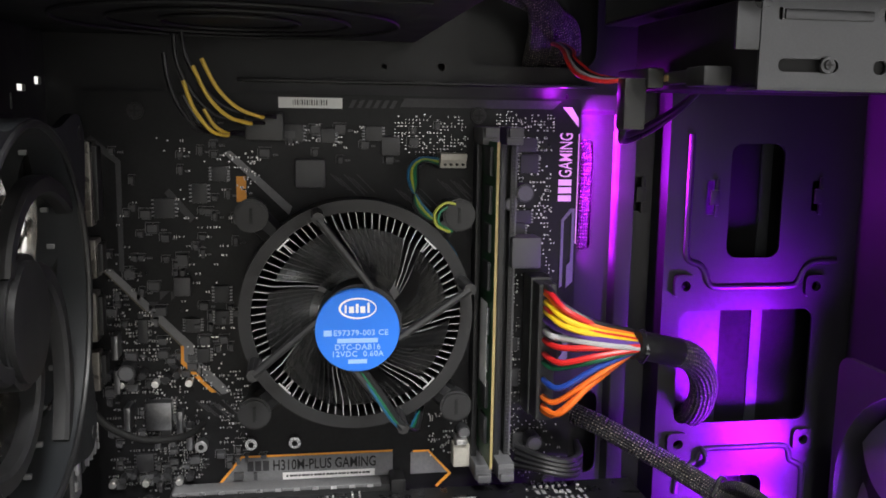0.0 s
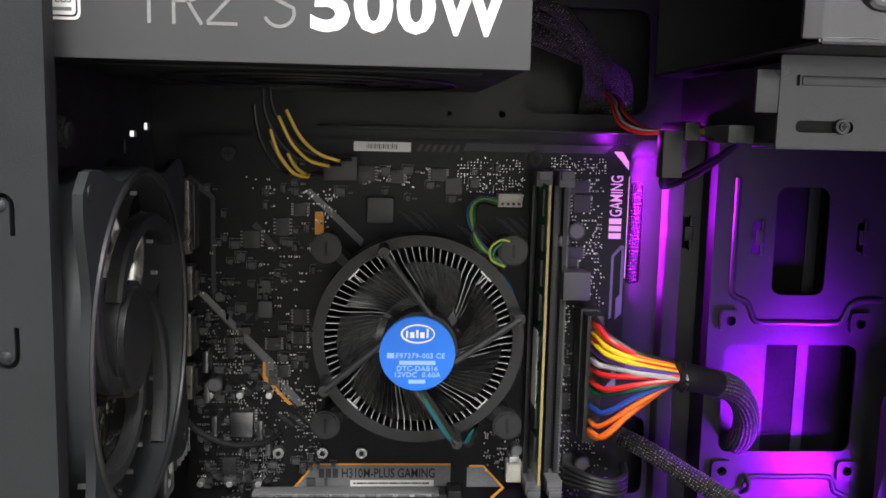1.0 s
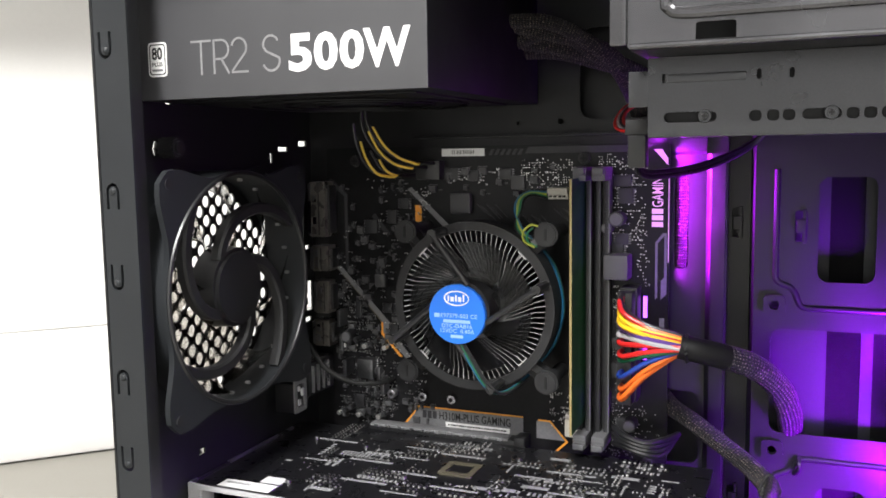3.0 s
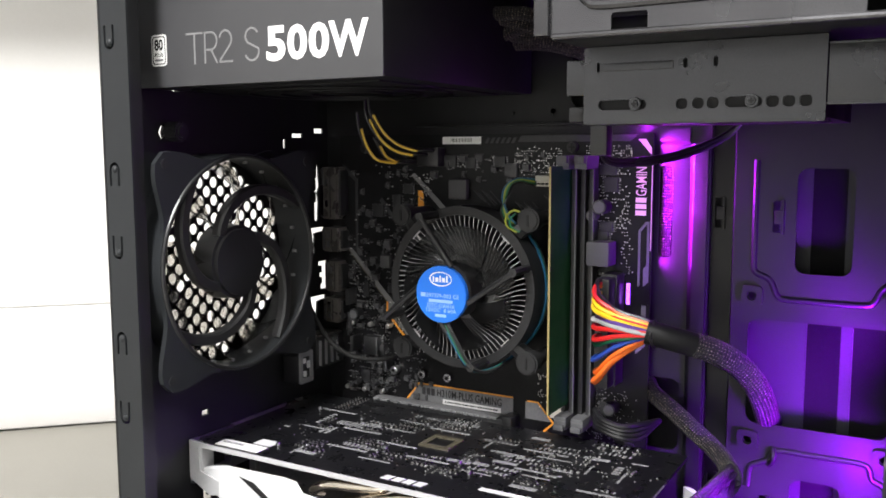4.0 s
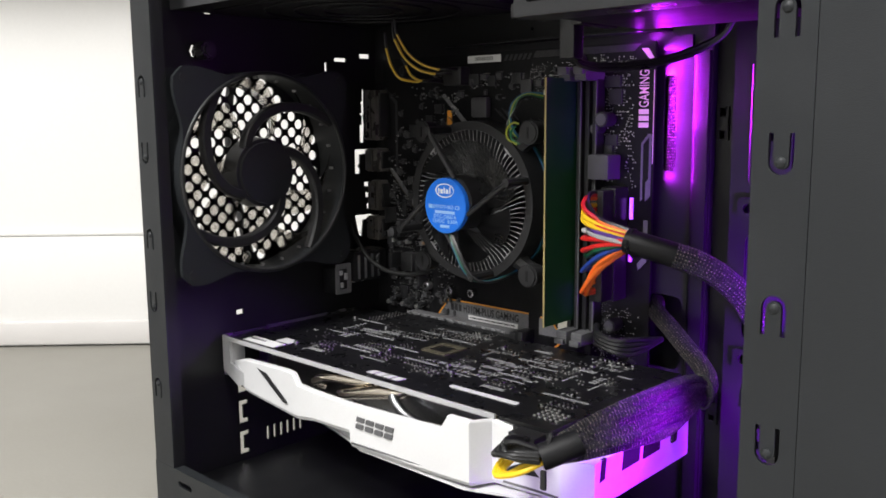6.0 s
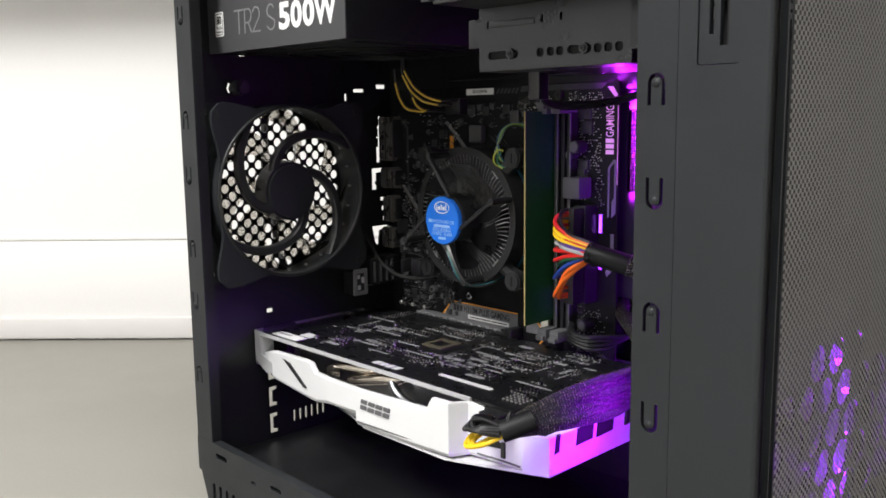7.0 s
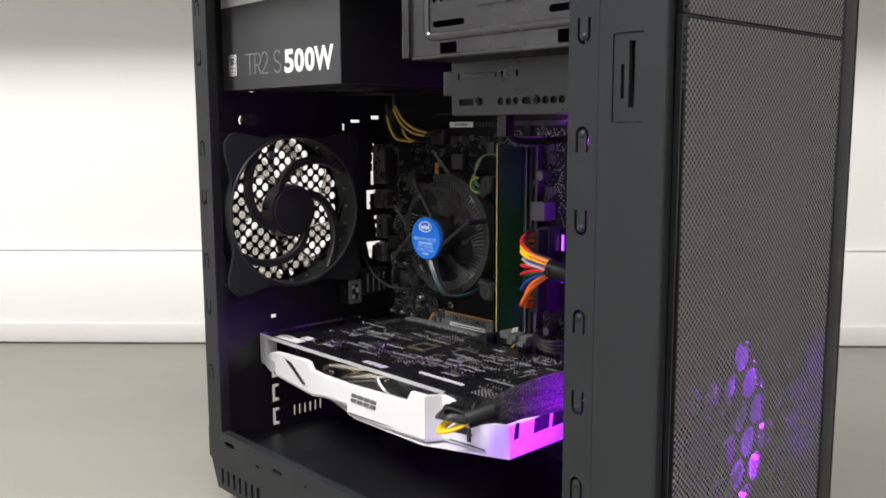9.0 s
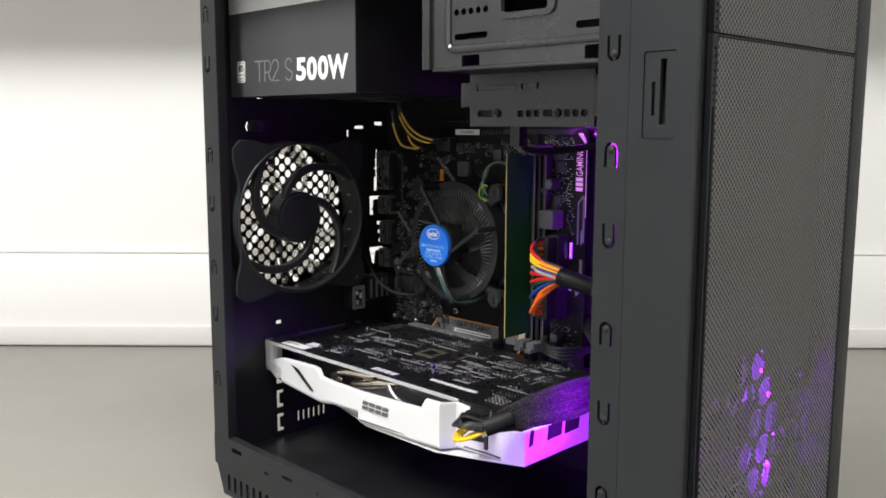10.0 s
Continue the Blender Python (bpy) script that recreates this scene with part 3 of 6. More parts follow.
pressed_edge([(1.772, 2.985), (1.772, 2.75), (1.772, 2.50), (1.775, 2.435), (1.80, 2.410), (1.84, 2.395), (1.868, 2.36), (1.885, 2.315), (1.92, 2.292), (2.05, 2.290), (2.28, 2.290), (2.33, 2.31), (2.36, 2.37), (2.41, 2.40), (2.52, 2.405)])
pressed_edge([(1.62 + 0.16, 1.30), (1.79, 1.40), (1.83, 1.43), (1.875, 1.455), (1.89, 1.49), (1.93, 1.512), (2.10, 1.512), (2.30, 1.512), (2.345, 1.49), (2.36, 1.44), (2.42, 1.40), (2.43, 1.30), (2.43, 1.0)])
part("cable_hook", sweep(B(), [(1.885, RAISED_Y, 1.43), (1.905, RAISED_Y - 0.03, 1.46), (1.91, RAISED_Y - 0.035, 1.49), (1.90, RAISED_Y, 1.52)], 0.013, 8), PAINT_IN, raised)
for x, z in ((1.577, 2.707), (1.885, 2.703), (2.395, 2.71), (1.577, 1.22), (1.87, 1.18)):
    y = 3.838 if x < 1.7 else RAISED_Y - 0.012
    bm = box(B(), x + 0.006, x + 0.024, y, y + 0.012, z - 0.085, z + 0.085, 0.003)
    box(bm, x - 0.020, x + 0.024, y - 0.008, y + 0.004, z - 0.034, z + 0.034, 0.003)
    part("tie_loop", bm, PAINT_IN, raised)
# near-black strips paint the shade of the gaps beside the lit plates
part("gap_strip", box(B(), 2.020, 2.180, 3.874, 3.880, 0.7, 3.2), GAP_SHADE, raised, "near-black strip painting the unlit gap behind the window")
part("inner_plate", box(B(), 1.70, 2.020, 3.866, 3.880, 0.7, 3.2), PAINT, raised)
part("inner_plate", box(B(), 2.180, 2.235, 3.866, 3.880, 0.7, 3.2), PAINT, raised)
part("gap_strip", box(B(), 2.235, 2.60, 3.874, 3.880, 0.7, 3.2), GAP_SHADE, raised, "near-black strip painting the unlit gap behind the window")
part("front_return", box(B(), 2.612, 2.63, RAISED_Y - 0.35, RAISED_Y, 0.62, 4.26), PAINT_IN, case)

# 5.25-inch bay cage and the small bracket under it
bm = plate(B(), "y", 2.15, 2.162, rect(1.325, 3.44, 2.70, 4.22, 0.01, 2), [
    rect(1.50, 3.596, 1.742, 3.630, 0.016, 4), rect(1.85, 3.712, 2.14, 3.86, 0.02, 3), rect(2.31, 3.600, 2.55, 3.636, 0.016, 4),
    rect(1.555, 3.440 + 0.008, 1.685, 3.515, 0.01, 2), rect(2.365, 3.450, 2.49, 3.520, 0.01, 2), rect(1.50, 3.95, 1.742, 3.985, 0.016, 4),
    *[disc(1.515 + 0.053 * k, 3.742, 0.018, 12) for k in range(5)]])
cage = part("bay_cage", bm, CAGE, case, "grey steel drive bay cage with slots")
part("cage_flange", box(B(), 1.268, 1.325, 2.128, 2.150, 3.448, 4.22, 0.006), CAGE, cage)
bm = B()
sweep(bm, [(1.46, 2.150, 4.05), (1.455, 2.150, 3.62), (1.47, 2.150, 3.565), (1.52, 2.150, 3.548), (1.75, 2.150, 3.548), (2.66, 2.150, 3.552)], 0.021, 10, 5)
sweep(bm, [(1.335, 2.157, 3.446), (2.0, 2.157, 3.446), (2.69, 2.157, 3.446)], 0.013, 10, 3)
part("pressed_border", bm, CAGE, cage)
bm = plate(B(), "y", 2.137, 2.152, rect(1.80, 3.68, 2.19, 3.90, 0.05, 4), [rect(1.845, 3.708, 2.145, 3.862, 0.022, 3)])
part("window_border", bm, CAGE, cage)
part("cage_floor", box(B(), 1.33, 2.70, 2.162, 3.70, 3.436, 3.447, 0.003), PAINT_IN, cage)
part("cage_far_side", box(B(), 1.33, 2.70, 3.70, 3.712, 3.44, 4.2), PAINT_IN, cage)

slots = [rect(1.41, 3.190, 1.60, 3.228, 0.018, 4), rect(1.89, 3.190, 2.02, 3.228, 0.018, 4)]
slots += [rect(x - 0.022, 3.188, x + 0.020, 3.228, 0.016, 4) for x in (1.735, 1.795, 1.848, 2.055, 2.11, 2.165)]
slots += [rect(1.402, 3.336, 1.414, 3.372, 0.005, 3), rect(1.735, 3.338, 1.752, 3.375, 0.008, 3), rect(1.845, 3.338, 1.862, 3.375, 0.008, 3)]
bm = plate(B(), "y", 2.432, 2.444, rect(1.350, 3.142, 2.228, 3.432, 0.006, 2), slots)
bracket = part("drive_bracket", bm, BRACKET, case, "grey bracket with slotted screw holes")
part("pressed_rib", box(B(), 1.42, 1.70, 2.426, 2.434, 3.338, 3.368, 0.005), BRACKET, bracket)
part("bracket_lip", box(B(), 1.350, 2.228, 2.432, 2.62, 3.136, 3.146, 0.003), BRACKET, bracket)
part("bracket_tab", box(B(), 1.276, 1.350, 2.434, 2.446, 3.25, 3.385, 0.004), BRACKET, bracket)
part("bracket_rail", box(B(), 2.236, 2.66, 2.405, 2.418, 3.19, 3.40, 0.004), BRACKET, bracket)
for z in (3.19, 3.392):
    part("rail_lip", box(B(), 2.236, 2.66, 2.392, 2.4045, z, z + 0.008, 0.002), BRACKET, bracket)
for x in (1.559, 1.986):
    bm = cyl(B(), (x, 2.432 - 0.022, 3.211), "y", 0.021, 0.024, 18, 0.027, 0.008)
    screw = part("screw", bm, BRACKET, bracket, "steel cross-head screw")
    bm = box(B(), x - 0.011, x + 0.011, 2.4095, 2.411, 3.208, 3.214)
    box(bm, x - 0.003, x + 0.003, 2.4093, 2.4108, 3.200, 3.222)
    part("recess", bm, INK, screw)

# front bezel: side wall with card reader, dark groove, mesh
sd_hole = rect(2.768, 3.085, 2.930, 3.460, 0.012, 3)
bezel = part("front_bezel", plate(B(), "y", SIDE, SIDE + 0.03, rect(2.697, 0.33, 3.018, 4.25), [sd_hole]), BEZEL, case, "black plastic front bezel")
part("bezel_edge", sweep(B(), [(3.016, SIDE + 0.014, 0.33), (3.016, SIDE + 0.014, 2.3), (3.016, SIDE + 0.014, 4.25)], 0.0145, 10, 2), BEZEL, bezel)
bm = plate(B(), "y", SIDE + 0.006, SIDE + 0.03, rect(2.771, 3.088, 2.927, 3.457, 0.01, 3), [rect(2.848, 3.148, 2.880, 3.425), rect(2.808, 3.186, 2.826, 3.330)])
reader = part("card_reader", bm, BEZEL, bezel, "inset card reader with two slots")
part("reader_back", box(B(), 2.78, 2.92, SIDE + 0.09, SIDE + 0.10, 3.1, 3.45), INK, reader)
part("groove", box(B(), 2.975, 2.985, SIDE + 0.03, 2.175, 0.34, 4.24), MATT, bezel)
part("groove", box(B(), 2.94, 2.985, 2.165, 2.175, 0.34, 4.24), MATT, bezel)
part("bezel_side", box(B(), 2.70, 3.035, 3.702, 3.846, 0.33, 4.25, 0.014), BEZEL, bezel, "rounded far edge of the bezel")
part("bezel_top", box(B(), 2.70, 3.02, SIDE + 0.03, 3.700, 4.20, 4.25, 0.008), BEZEL, bezel)
part("bezel_foot", box(B(), 2.70, 3.02, SIDE + 0.03, 3.700, 0.33, 0.42, 0.008), BEZEL, bezel)


def wire_mesh(name, y0, y1, z0, z1, parent, label):
    """A thin sheet with diagonal rows of square holes, punched through."""
    p = 0.0160
    rows, cols = int((z1 - z0) / p), int((y1 - y0) / p)
    verts, faces = [], []
    index = {}

    def vert(y, z, x):
        key = (round(y, 5), round(z, 5), x)
        if key not in index:
            index[key] = len(verts)
            verts.append((x, y, z))
        return index[key]

    for r in range(rows):
        for c in range(cols):
            cy, cz = y0 + (c + 0.5) * p, z0 + (r + 0.5) * p
            h = p / 2
            if (r + c) % 2:
                faces.append(tuple(vert(cy + a * h, cz + b * h, 0.0) for a, b in ((-1, -1), (1, -1), (1, 1), (-1, 1))))
                continue
            k = h * 0.92
            out = [vert(cy + a * h, cz + b * h, 0.0) for a, b in ((-1, -1), (1, -1), (1, 1), (-1, 1))]
            inn = [vert(cy + a * k, cz + b * k, 0.0) for a, b in ((-1, -1), (1, -1), (1, 1), (-1, 1))]
            for q in range(4):
                n = (q + 1) % 4
                faces.append((out[q], out[n], inn[n], inn[q]))
    shifted = [(FRONT + x, y, z) for x, y, z in verts]
    return many(name, shifted, faces, MESHPAINT, parent, label)


MESHPAINT = mat("grey_mesh_coat", (0.150, 0.146, 0.140), 0.5, 0.0, grain=2500)
wire_mesh("front_mesh", 2.186, 3.687, 0.425, 3.525, bezel, "fine dark perforated metal front")
wire_mesh("bay_cover", 2.186, 3.687, 3.534, 4.198, bezel, "perforated drive bay cover")
bm = plate(B(), "x", 3.0, FRONT - 0.004, rect(2.150, 0.42, 3.699, 3.526, 0.01, 2), [rect(2.188, 0.44, 3.685, 3.520)] + [disc(2.170, 0.46 + 0.031 * k, 0.0075, 6) for k in range(98)])
part("mesh_frame", bm, BEZEL, bezel)
bm = plate(B(), "x", 3.0, FRONT - 0.004, rect(2.150, 3.534, 3.699, 4.20, 0.01, 2), [rect(2.188, 3.540, 3.685, 4.192)] + [disc(2.170, 3.556 + 0.031 * k, 0.0075, 6) for k in range(20)])
part("mesh_frame", bm, BEZEL, bezel)

# front chassis sheet with a coarse honeycomb in front of the intake fan
INTAKE_Y, INTAKE_Z = 2.98, 1.40
holes = []
for j in range(-4, 5):
    for i in range(-4, 6):
        y, z = INTAKE_Y + 0.186 * (i + 0.5 * (j % 2)), INTAKE_Z + 0.161 * j
        if ((y - INTAKE_Y - 0.10) / 0.66) ** 2 + ((z - INTAKE_Z) / 0.56) ** 2 < 1 and y < BACK - 0.10:
            holes.append(disc(y, z, 0.083, 14, 0.26))
part("front_sheet", plate(B(), "x", 2.86, 2.87, rect(SIDE + 0.03, 0.615, BACK, 4.2), holes), PAINT_IN, case, "black front sheet with a honeycomb intake")

# ---- power supply ----
psu = thing("power_supply", (-0.2, 3.0, 3.347), "grey metal power supply with white model lettering", "power supply")
PX0, PX1, PY, PZ = -0.945, 0.526, 2.254, 3.347
part("body", box(B(), PX0, PX1, PY + 0.004, 3.76, PZ + 0.002, 4.19, 0.008), PSU_BODY, psu)
part("face", box(B(), PX0 + 0.002, PX1 - 0.001, PY, PY + 0.012, PZ, 4.188, 0.004), PSU, psu, "grey enamelled face")
part("lid", box(B(), PX0 + 0.01, PX1 - 0.02, PY - 0.006, PY, 3.945, 4.185, 0.003), WHITE, psu, "pale sticker with unreadable print")


def strokes(lines, w, y, deep=0.0012):
    """Thin letters drawn with a pen of width w, on a face that looks towards -y."""
    bm = B()
    for line in lines:
        left, right = [], []
        for k, (x, z) in enumerate(line):
            dx, dz = line[min(k + 1, len(line) - 1)][0] - line[max(k - 1, 0)][0], line[min(k + 1, len(line) - 1)][1] - line[max(k - 1, 0)][1]
            n = math.hypot(dx, dz)
            left.append((x - dz / n * w / 2, z + dx / n * w / 2))
            right.append((x + dz / n * w / 2, z - dx / n * w / 2))
        plate(bm, "y", y - deep, y, left + right[::-1])
    return bm


def bow(ca, cb, ra, rb, a0, a1, n=12):
    return [(ca + ra * math.cos(radians(a0 + (a1 - a0) * k / n)), cb + rb * math.sin(radians(a0 + (a1 - a0) * k / n))) for k in range(n + 1)]


THIN = {
    "T": [[(-0.610, 3.592), (-0.503, 3.592)], [(-0.556, 3.588), (-0.556, 3.448)]],
    "R": [[(-0.488, 3.448), (-0.488, 3.596)], [(-0.486, 3.592)] + bow(-0.448, 3.552, 0.036, 0.040, 90, -90) + [(-0.486, 3.512)], [(-0.450, 3.512), (-0.411, 3.448)]],
    "2": [bow(-0.357, 3.553, 0.038, 0.042, 165, -30) + [(-0.395, 3.456)], [(-0.397, 3.452), (-0.312, 3.452)]],
    "S": [bow(-0.195, 3.556, 0.038, 0.039, 25, 190) + [(-0.222, 3.532), (-0.170, 3.508)] + bow(-0.195, 3.488, 0.042, 0.039, 20, -160)],
}
for key in THIN:
    part("lettering", strokes(THIN[key], 0.0095, PY - 0.001), SILK_MID, psu, "thin grey letter")
for text, x0, x1 in (("5", -0.108, 0.004), ("0", 0.014, 0.126), ("0", 0.135, 0.247), ("W", 0.244, 0.455)):
    part("lettering", fitted(text, x0, x1, 3.438, 3.594, PY - 0.001, 0.034 if text != "W" else 0.030), PRINT, psu, "bold white letter")
bm = plate(B(), "y", PY - 0.004, PY - 0.001, rect(-0.846, 3.450, -0.743, 3.602, 0.018, 4))
badge = part("badge", bm, LABEL, psu, "small white efficiency badge")
bm = plate(B(), "y", PY - 0.0048, PY - 0.0038, rect(-0.839, 3.458, -0.750, 3.594, 0.014, 4), [rect(-0.834, 3.463, -0.755, 3.589, 0.012, 4)])
part("badge_border", bm, INK, badge)
part("lettering", fitted("80", -0.825, -0.766, 3.525, 3.580, PY - 0.004, 0.03, 0.0006), INK, badge)
part("lettering", fitted("PLUS", -0.825, -0.766, 3.496, 3.514, PY - 0.004, 0.02, 0.0006), INK, badge)
part("fine_print", box(B(), -0.825, -0.766, PY - 0.0048, PY - 0.004, 3.474, 3.484), SILK, badge)
bm = box(B(), -0.75, 0.40, PY + 0.16, 3.6, PZ - 0.006, PZ + 0.002, 0.002)
part("fan_guard", bm, PSU_BODY, psu)
for r in (0.22, 0.38, 0.54):
    ring = [(-0.17 + r * math.cos(radians(a)), 3.0 + r * math.sin(radians(a)), PZ - 0.014) for a in range(0, 361, 20)]
    part("guard_ring", sweep(B(), ring, 0.006, 6, 2), PSU_BODY, psu)

# ---- main board ----
BY = 3.73
board = thing("main_board", (0.15, BY, 1.0), "black micro-size computer main board with grey markings", "circuit board")
bm = plate(B(), "y", BY, BY + 0.016, rect(-0.80, 0.80, 1.246, 3.128, 0.012, 2), [disc(0.794, 3.052, 0.018, 10)])
part("circuit_board", bm, BOARD, board)
for x, z in ((0.794, 3.052), (-0.60, 3.05), (1.15, 1.40), (-0.60, 1.40)):
    bm = cyl(B(), (x, BY - 0.022, z), "y", 0.032, 0.022, 16, 0.036, 0.006)
    s = part("board_screw", bm, MATT, board, "black cross-head screw")
    bm = box(B(), x - 0.02, x + 0.02, BY - 0.0235, BY - 0.021, z - 0.004, z + 0.004)
    box(bm, x - 0.004, x + 0.004, BY - 0.0233, BY - 0.021, z - 0.02, z + 0.02)
    part("recess", bm, INK, s)
    part("standoff", cyl(B(), (x, BY + 0.016, z), "y", 0.028, TRAY_Y - BY - 0.016, 6), BRASS, board)


def flat(name, outline, material, label="", y=BY, deep=0.003, parent=None):
    return part(name, plate(B(), "y", y - deep, y - 0.0005, outline), material, parent or board, label)


flat("serial_label", rect(-0.039, 3.071, 0.221, 3.114), LABEL, "white bar-code label")
bars = [(0.02 + 0.0065 * k + 0.002 * (k % 3), 3.094, 0.0010 + 0.0008 * (k % 2), 0.011, 0.0008) for k in range(22)]
many("bar_code", *crumbs(bars, BY - 0.0031), INK, board)
for k in range(6):
    x = 0.245 + 0.034 * k
    flat("stripe", [(x, 3.075), (x + 0.018, 3.075), (x + 0.036, 3.108), (x + 0.018, 3.108)], SILK_DIM)
flat("grey_band", [(0.46, 3.082), (1.12, 3.082), (1.16, 3.118), (0.48, 3.118)], SILK_DIM)
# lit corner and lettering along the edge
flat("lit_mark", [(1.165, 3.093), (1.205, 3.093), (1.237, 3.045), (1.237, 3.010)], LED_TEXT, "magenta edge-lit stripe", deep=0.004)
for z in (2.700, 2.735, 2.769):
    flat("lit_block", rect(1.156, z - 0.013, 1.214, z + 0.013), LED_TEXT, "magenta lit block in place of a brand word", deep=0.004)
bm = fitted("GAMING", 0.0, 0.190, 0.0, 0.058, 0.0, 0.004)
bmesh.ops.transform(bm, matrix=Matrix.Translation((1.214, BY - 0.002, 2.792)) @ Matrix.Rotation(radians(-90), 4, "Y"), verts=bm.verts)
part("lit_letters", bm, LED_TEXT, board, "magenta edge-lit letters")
# glowing strip stands for the diodes' reflection along the board edge
flat("edge_glint", rect(1.2405, 2.50, 1.2445, 2.98), LED_TEXT, "glowing line painted for the diode reflection on the edge", deep=0.002)
flat("grey_frame", [(1.175, 2.30), (1.187, 2.31), (1.187, 2.60), (1.222, 2.64), (1.222, 2.42), (1.205, 2.40), (1.205, 2.30), (1.235, 2.33), (1.235, 2.655), (1.215, 2.655), (1.175, 2.605)], SILK)
flat("grey_frame", [(1.175, 1.93), (1.225, 1.98), (1.225, 2.2), (1.200, 2.2), (1.200, 2.0), (1.165, 1.96)], SILK)

# diagonal grey bars with orange edges
flat("grey_bar", [(-0.755, 2.41), (-0.715, 2.41), (-0.40, 2.085), (-0.40, 2.04), (-0.25, 1.875), (-0.30, 1.862), (-0.445, 2.01), (-0.445, 2.075)], SILK)
flat("orange_edge", [(-0.452, 2.082), (-0.440, 2.080), (-0.440, 2.016), (-0.312, 1.876), (-0.333, 1.874), (-0.454, 2.006)], ORANGE, deep=0.0036)
flat("brown_edge", [(-0.752, 2.404), (-0.745, 2.404), (-0.446, 2.084), (-0.453, 2.080)], BEIGE, deep=0.0036)
flat("dark_slash", [(-0.375, 2.0), (-0.368, 2.0), (-0.368, 1.945), (-0.29, 1.865), (-0.30, 1.865), (-0.375, 1.94)], INK, deep=0.0036)
flat("grey_bar", [(-0.262, 2.885), (-0.235, 2.895), (0.012, 2.665), (0.0, 2.63)], SILK)
flat("orange_patch", rect(-0.213, 2.685, -0.173, 2.79), ORANGE)
flat("grey_line", [(-0.80, 2.93), (-0.775, 2.95), (-0.665, 2.85), (-0.665, 2.40), (-0.685, 2.40), (-0.685, 2.84)], SILK_DIM)
flat("grey_line", [(-0.50, 2.72), (-0.48, 2.74), (-0.38, 2.62), (-0.40, 2.60)], SILK_DIM)
for x, z, s in ((0.17, 2.80, 1), (0.44, 2.74, 1), (0.62, 2.78, 1), (-0.52, 2.02, -1), (-0.40, 1.84, -1)):
    for k in range(7):
        a, b, n = x + 0.018 * k, z - 0.008 * (k % 3), 0.05 + 0.012 * (k % 4)
        flat("hatch", [(a, b), (a + 0.007, b), (a + 0.007 + n, b - n), (a + n, b - n)], SILK_DIM)
for k in range(14):
    x, z = -0.62 + 0.045 * (k % 4), 2.36 - 0.045 * (k // 4)
    if k in (1, 4, 6, 7, 9, 12):
        flat("check", [(x, z), (x + 0.04, z), (x, z - 0.04)], SILK_DIM)

# name plate at the foot, with orange outline
flat("name_plate", [(-0.30, 1.47), (-0.21, 1.575), (0.44, 1.575), (0.44, 1.468)], SILK, "grey plate with dark letters")
flat("name_plate", [(0.52, 1.468), (0.52, 1.568), (0.598, 1.568), (0.69, 1.468)], SILK)
flat("orange_outline", [(-0.312, 1.466), (-0.215, 1.585), (0.44, 1.585), (0.44, 1.577), (-0.21, 1.577), (-0.298, 1.466)], ORANGE, deep=0.0036)
flat("orange_outline", [(0.53, 1.577), (0.60, 1.577), (0.705, 1.462), (0.64, 1.40), (0.632, 1.408), (0.69, 1.464), (0.597, 1.569), (0.53, 1.569)], ORANGE, deep=0.0036)
for k in range(3):
    flat("dark_block", rect(-0.19 + 0.033 * k, 1.515, -0.164 + 0.033 * k, 1.560), SILK_DIM, "dim block in place of a brand word", deep=0.0036)
part("lettering", fitted("H310M-PLUS GAMING", -0.080, 0.365, 1.514, 1.562, BY - 0.003, 0.012, 0.0006), INK, board, "dark letters")
flat("sticker", rect(-0.04, 1.470, 0.36, 1.503), LABEL, "white sticker with unreadable print", deep=0.0036)
bars = [(-0.02 + 0.0175 * k, 1.487, 0.005 + 0.002 * (k % 3), 0.0045, 0.0008) for k in range(21)]
many("fine_print", *crumbs(bars, BY - 0.0037), INK, board)

# graphics slot and further slots
slot = part("card_slot", box(B(), -0.50, 0.42, BY - 0.105, BY - 0.001, 1.395, 1.472, 0.008), BLACK, board, "black slot with a steel shield")
part("slot_shield", box(B(), -0.49, 0.38, BY - 0.110, BY - 0.02, 1.463, 1.479, 0.004), SILK, slot)
part("slot_latch", box(B(), 0.42, 0.485, BY - 0.12, BY - 0.001, 1.395, 1.495, 0.012), BLACK, slot)
for k in range(11):
    part("shield_tab", box(B(), -0.46 + 0.078 * k, -0.435 + 0.078 * k, BY - 0.1125, BY - 0.109, 1.464, 1.476), STEEL, slot)
for z in (1.15, 0.95):
    part("card_slot", box(B(), -0.50, 0.42 if z > 1 else -0.2, BY - 0.10, BY - 0.001, z, z + 0.07, 0.008), BLACK, board)

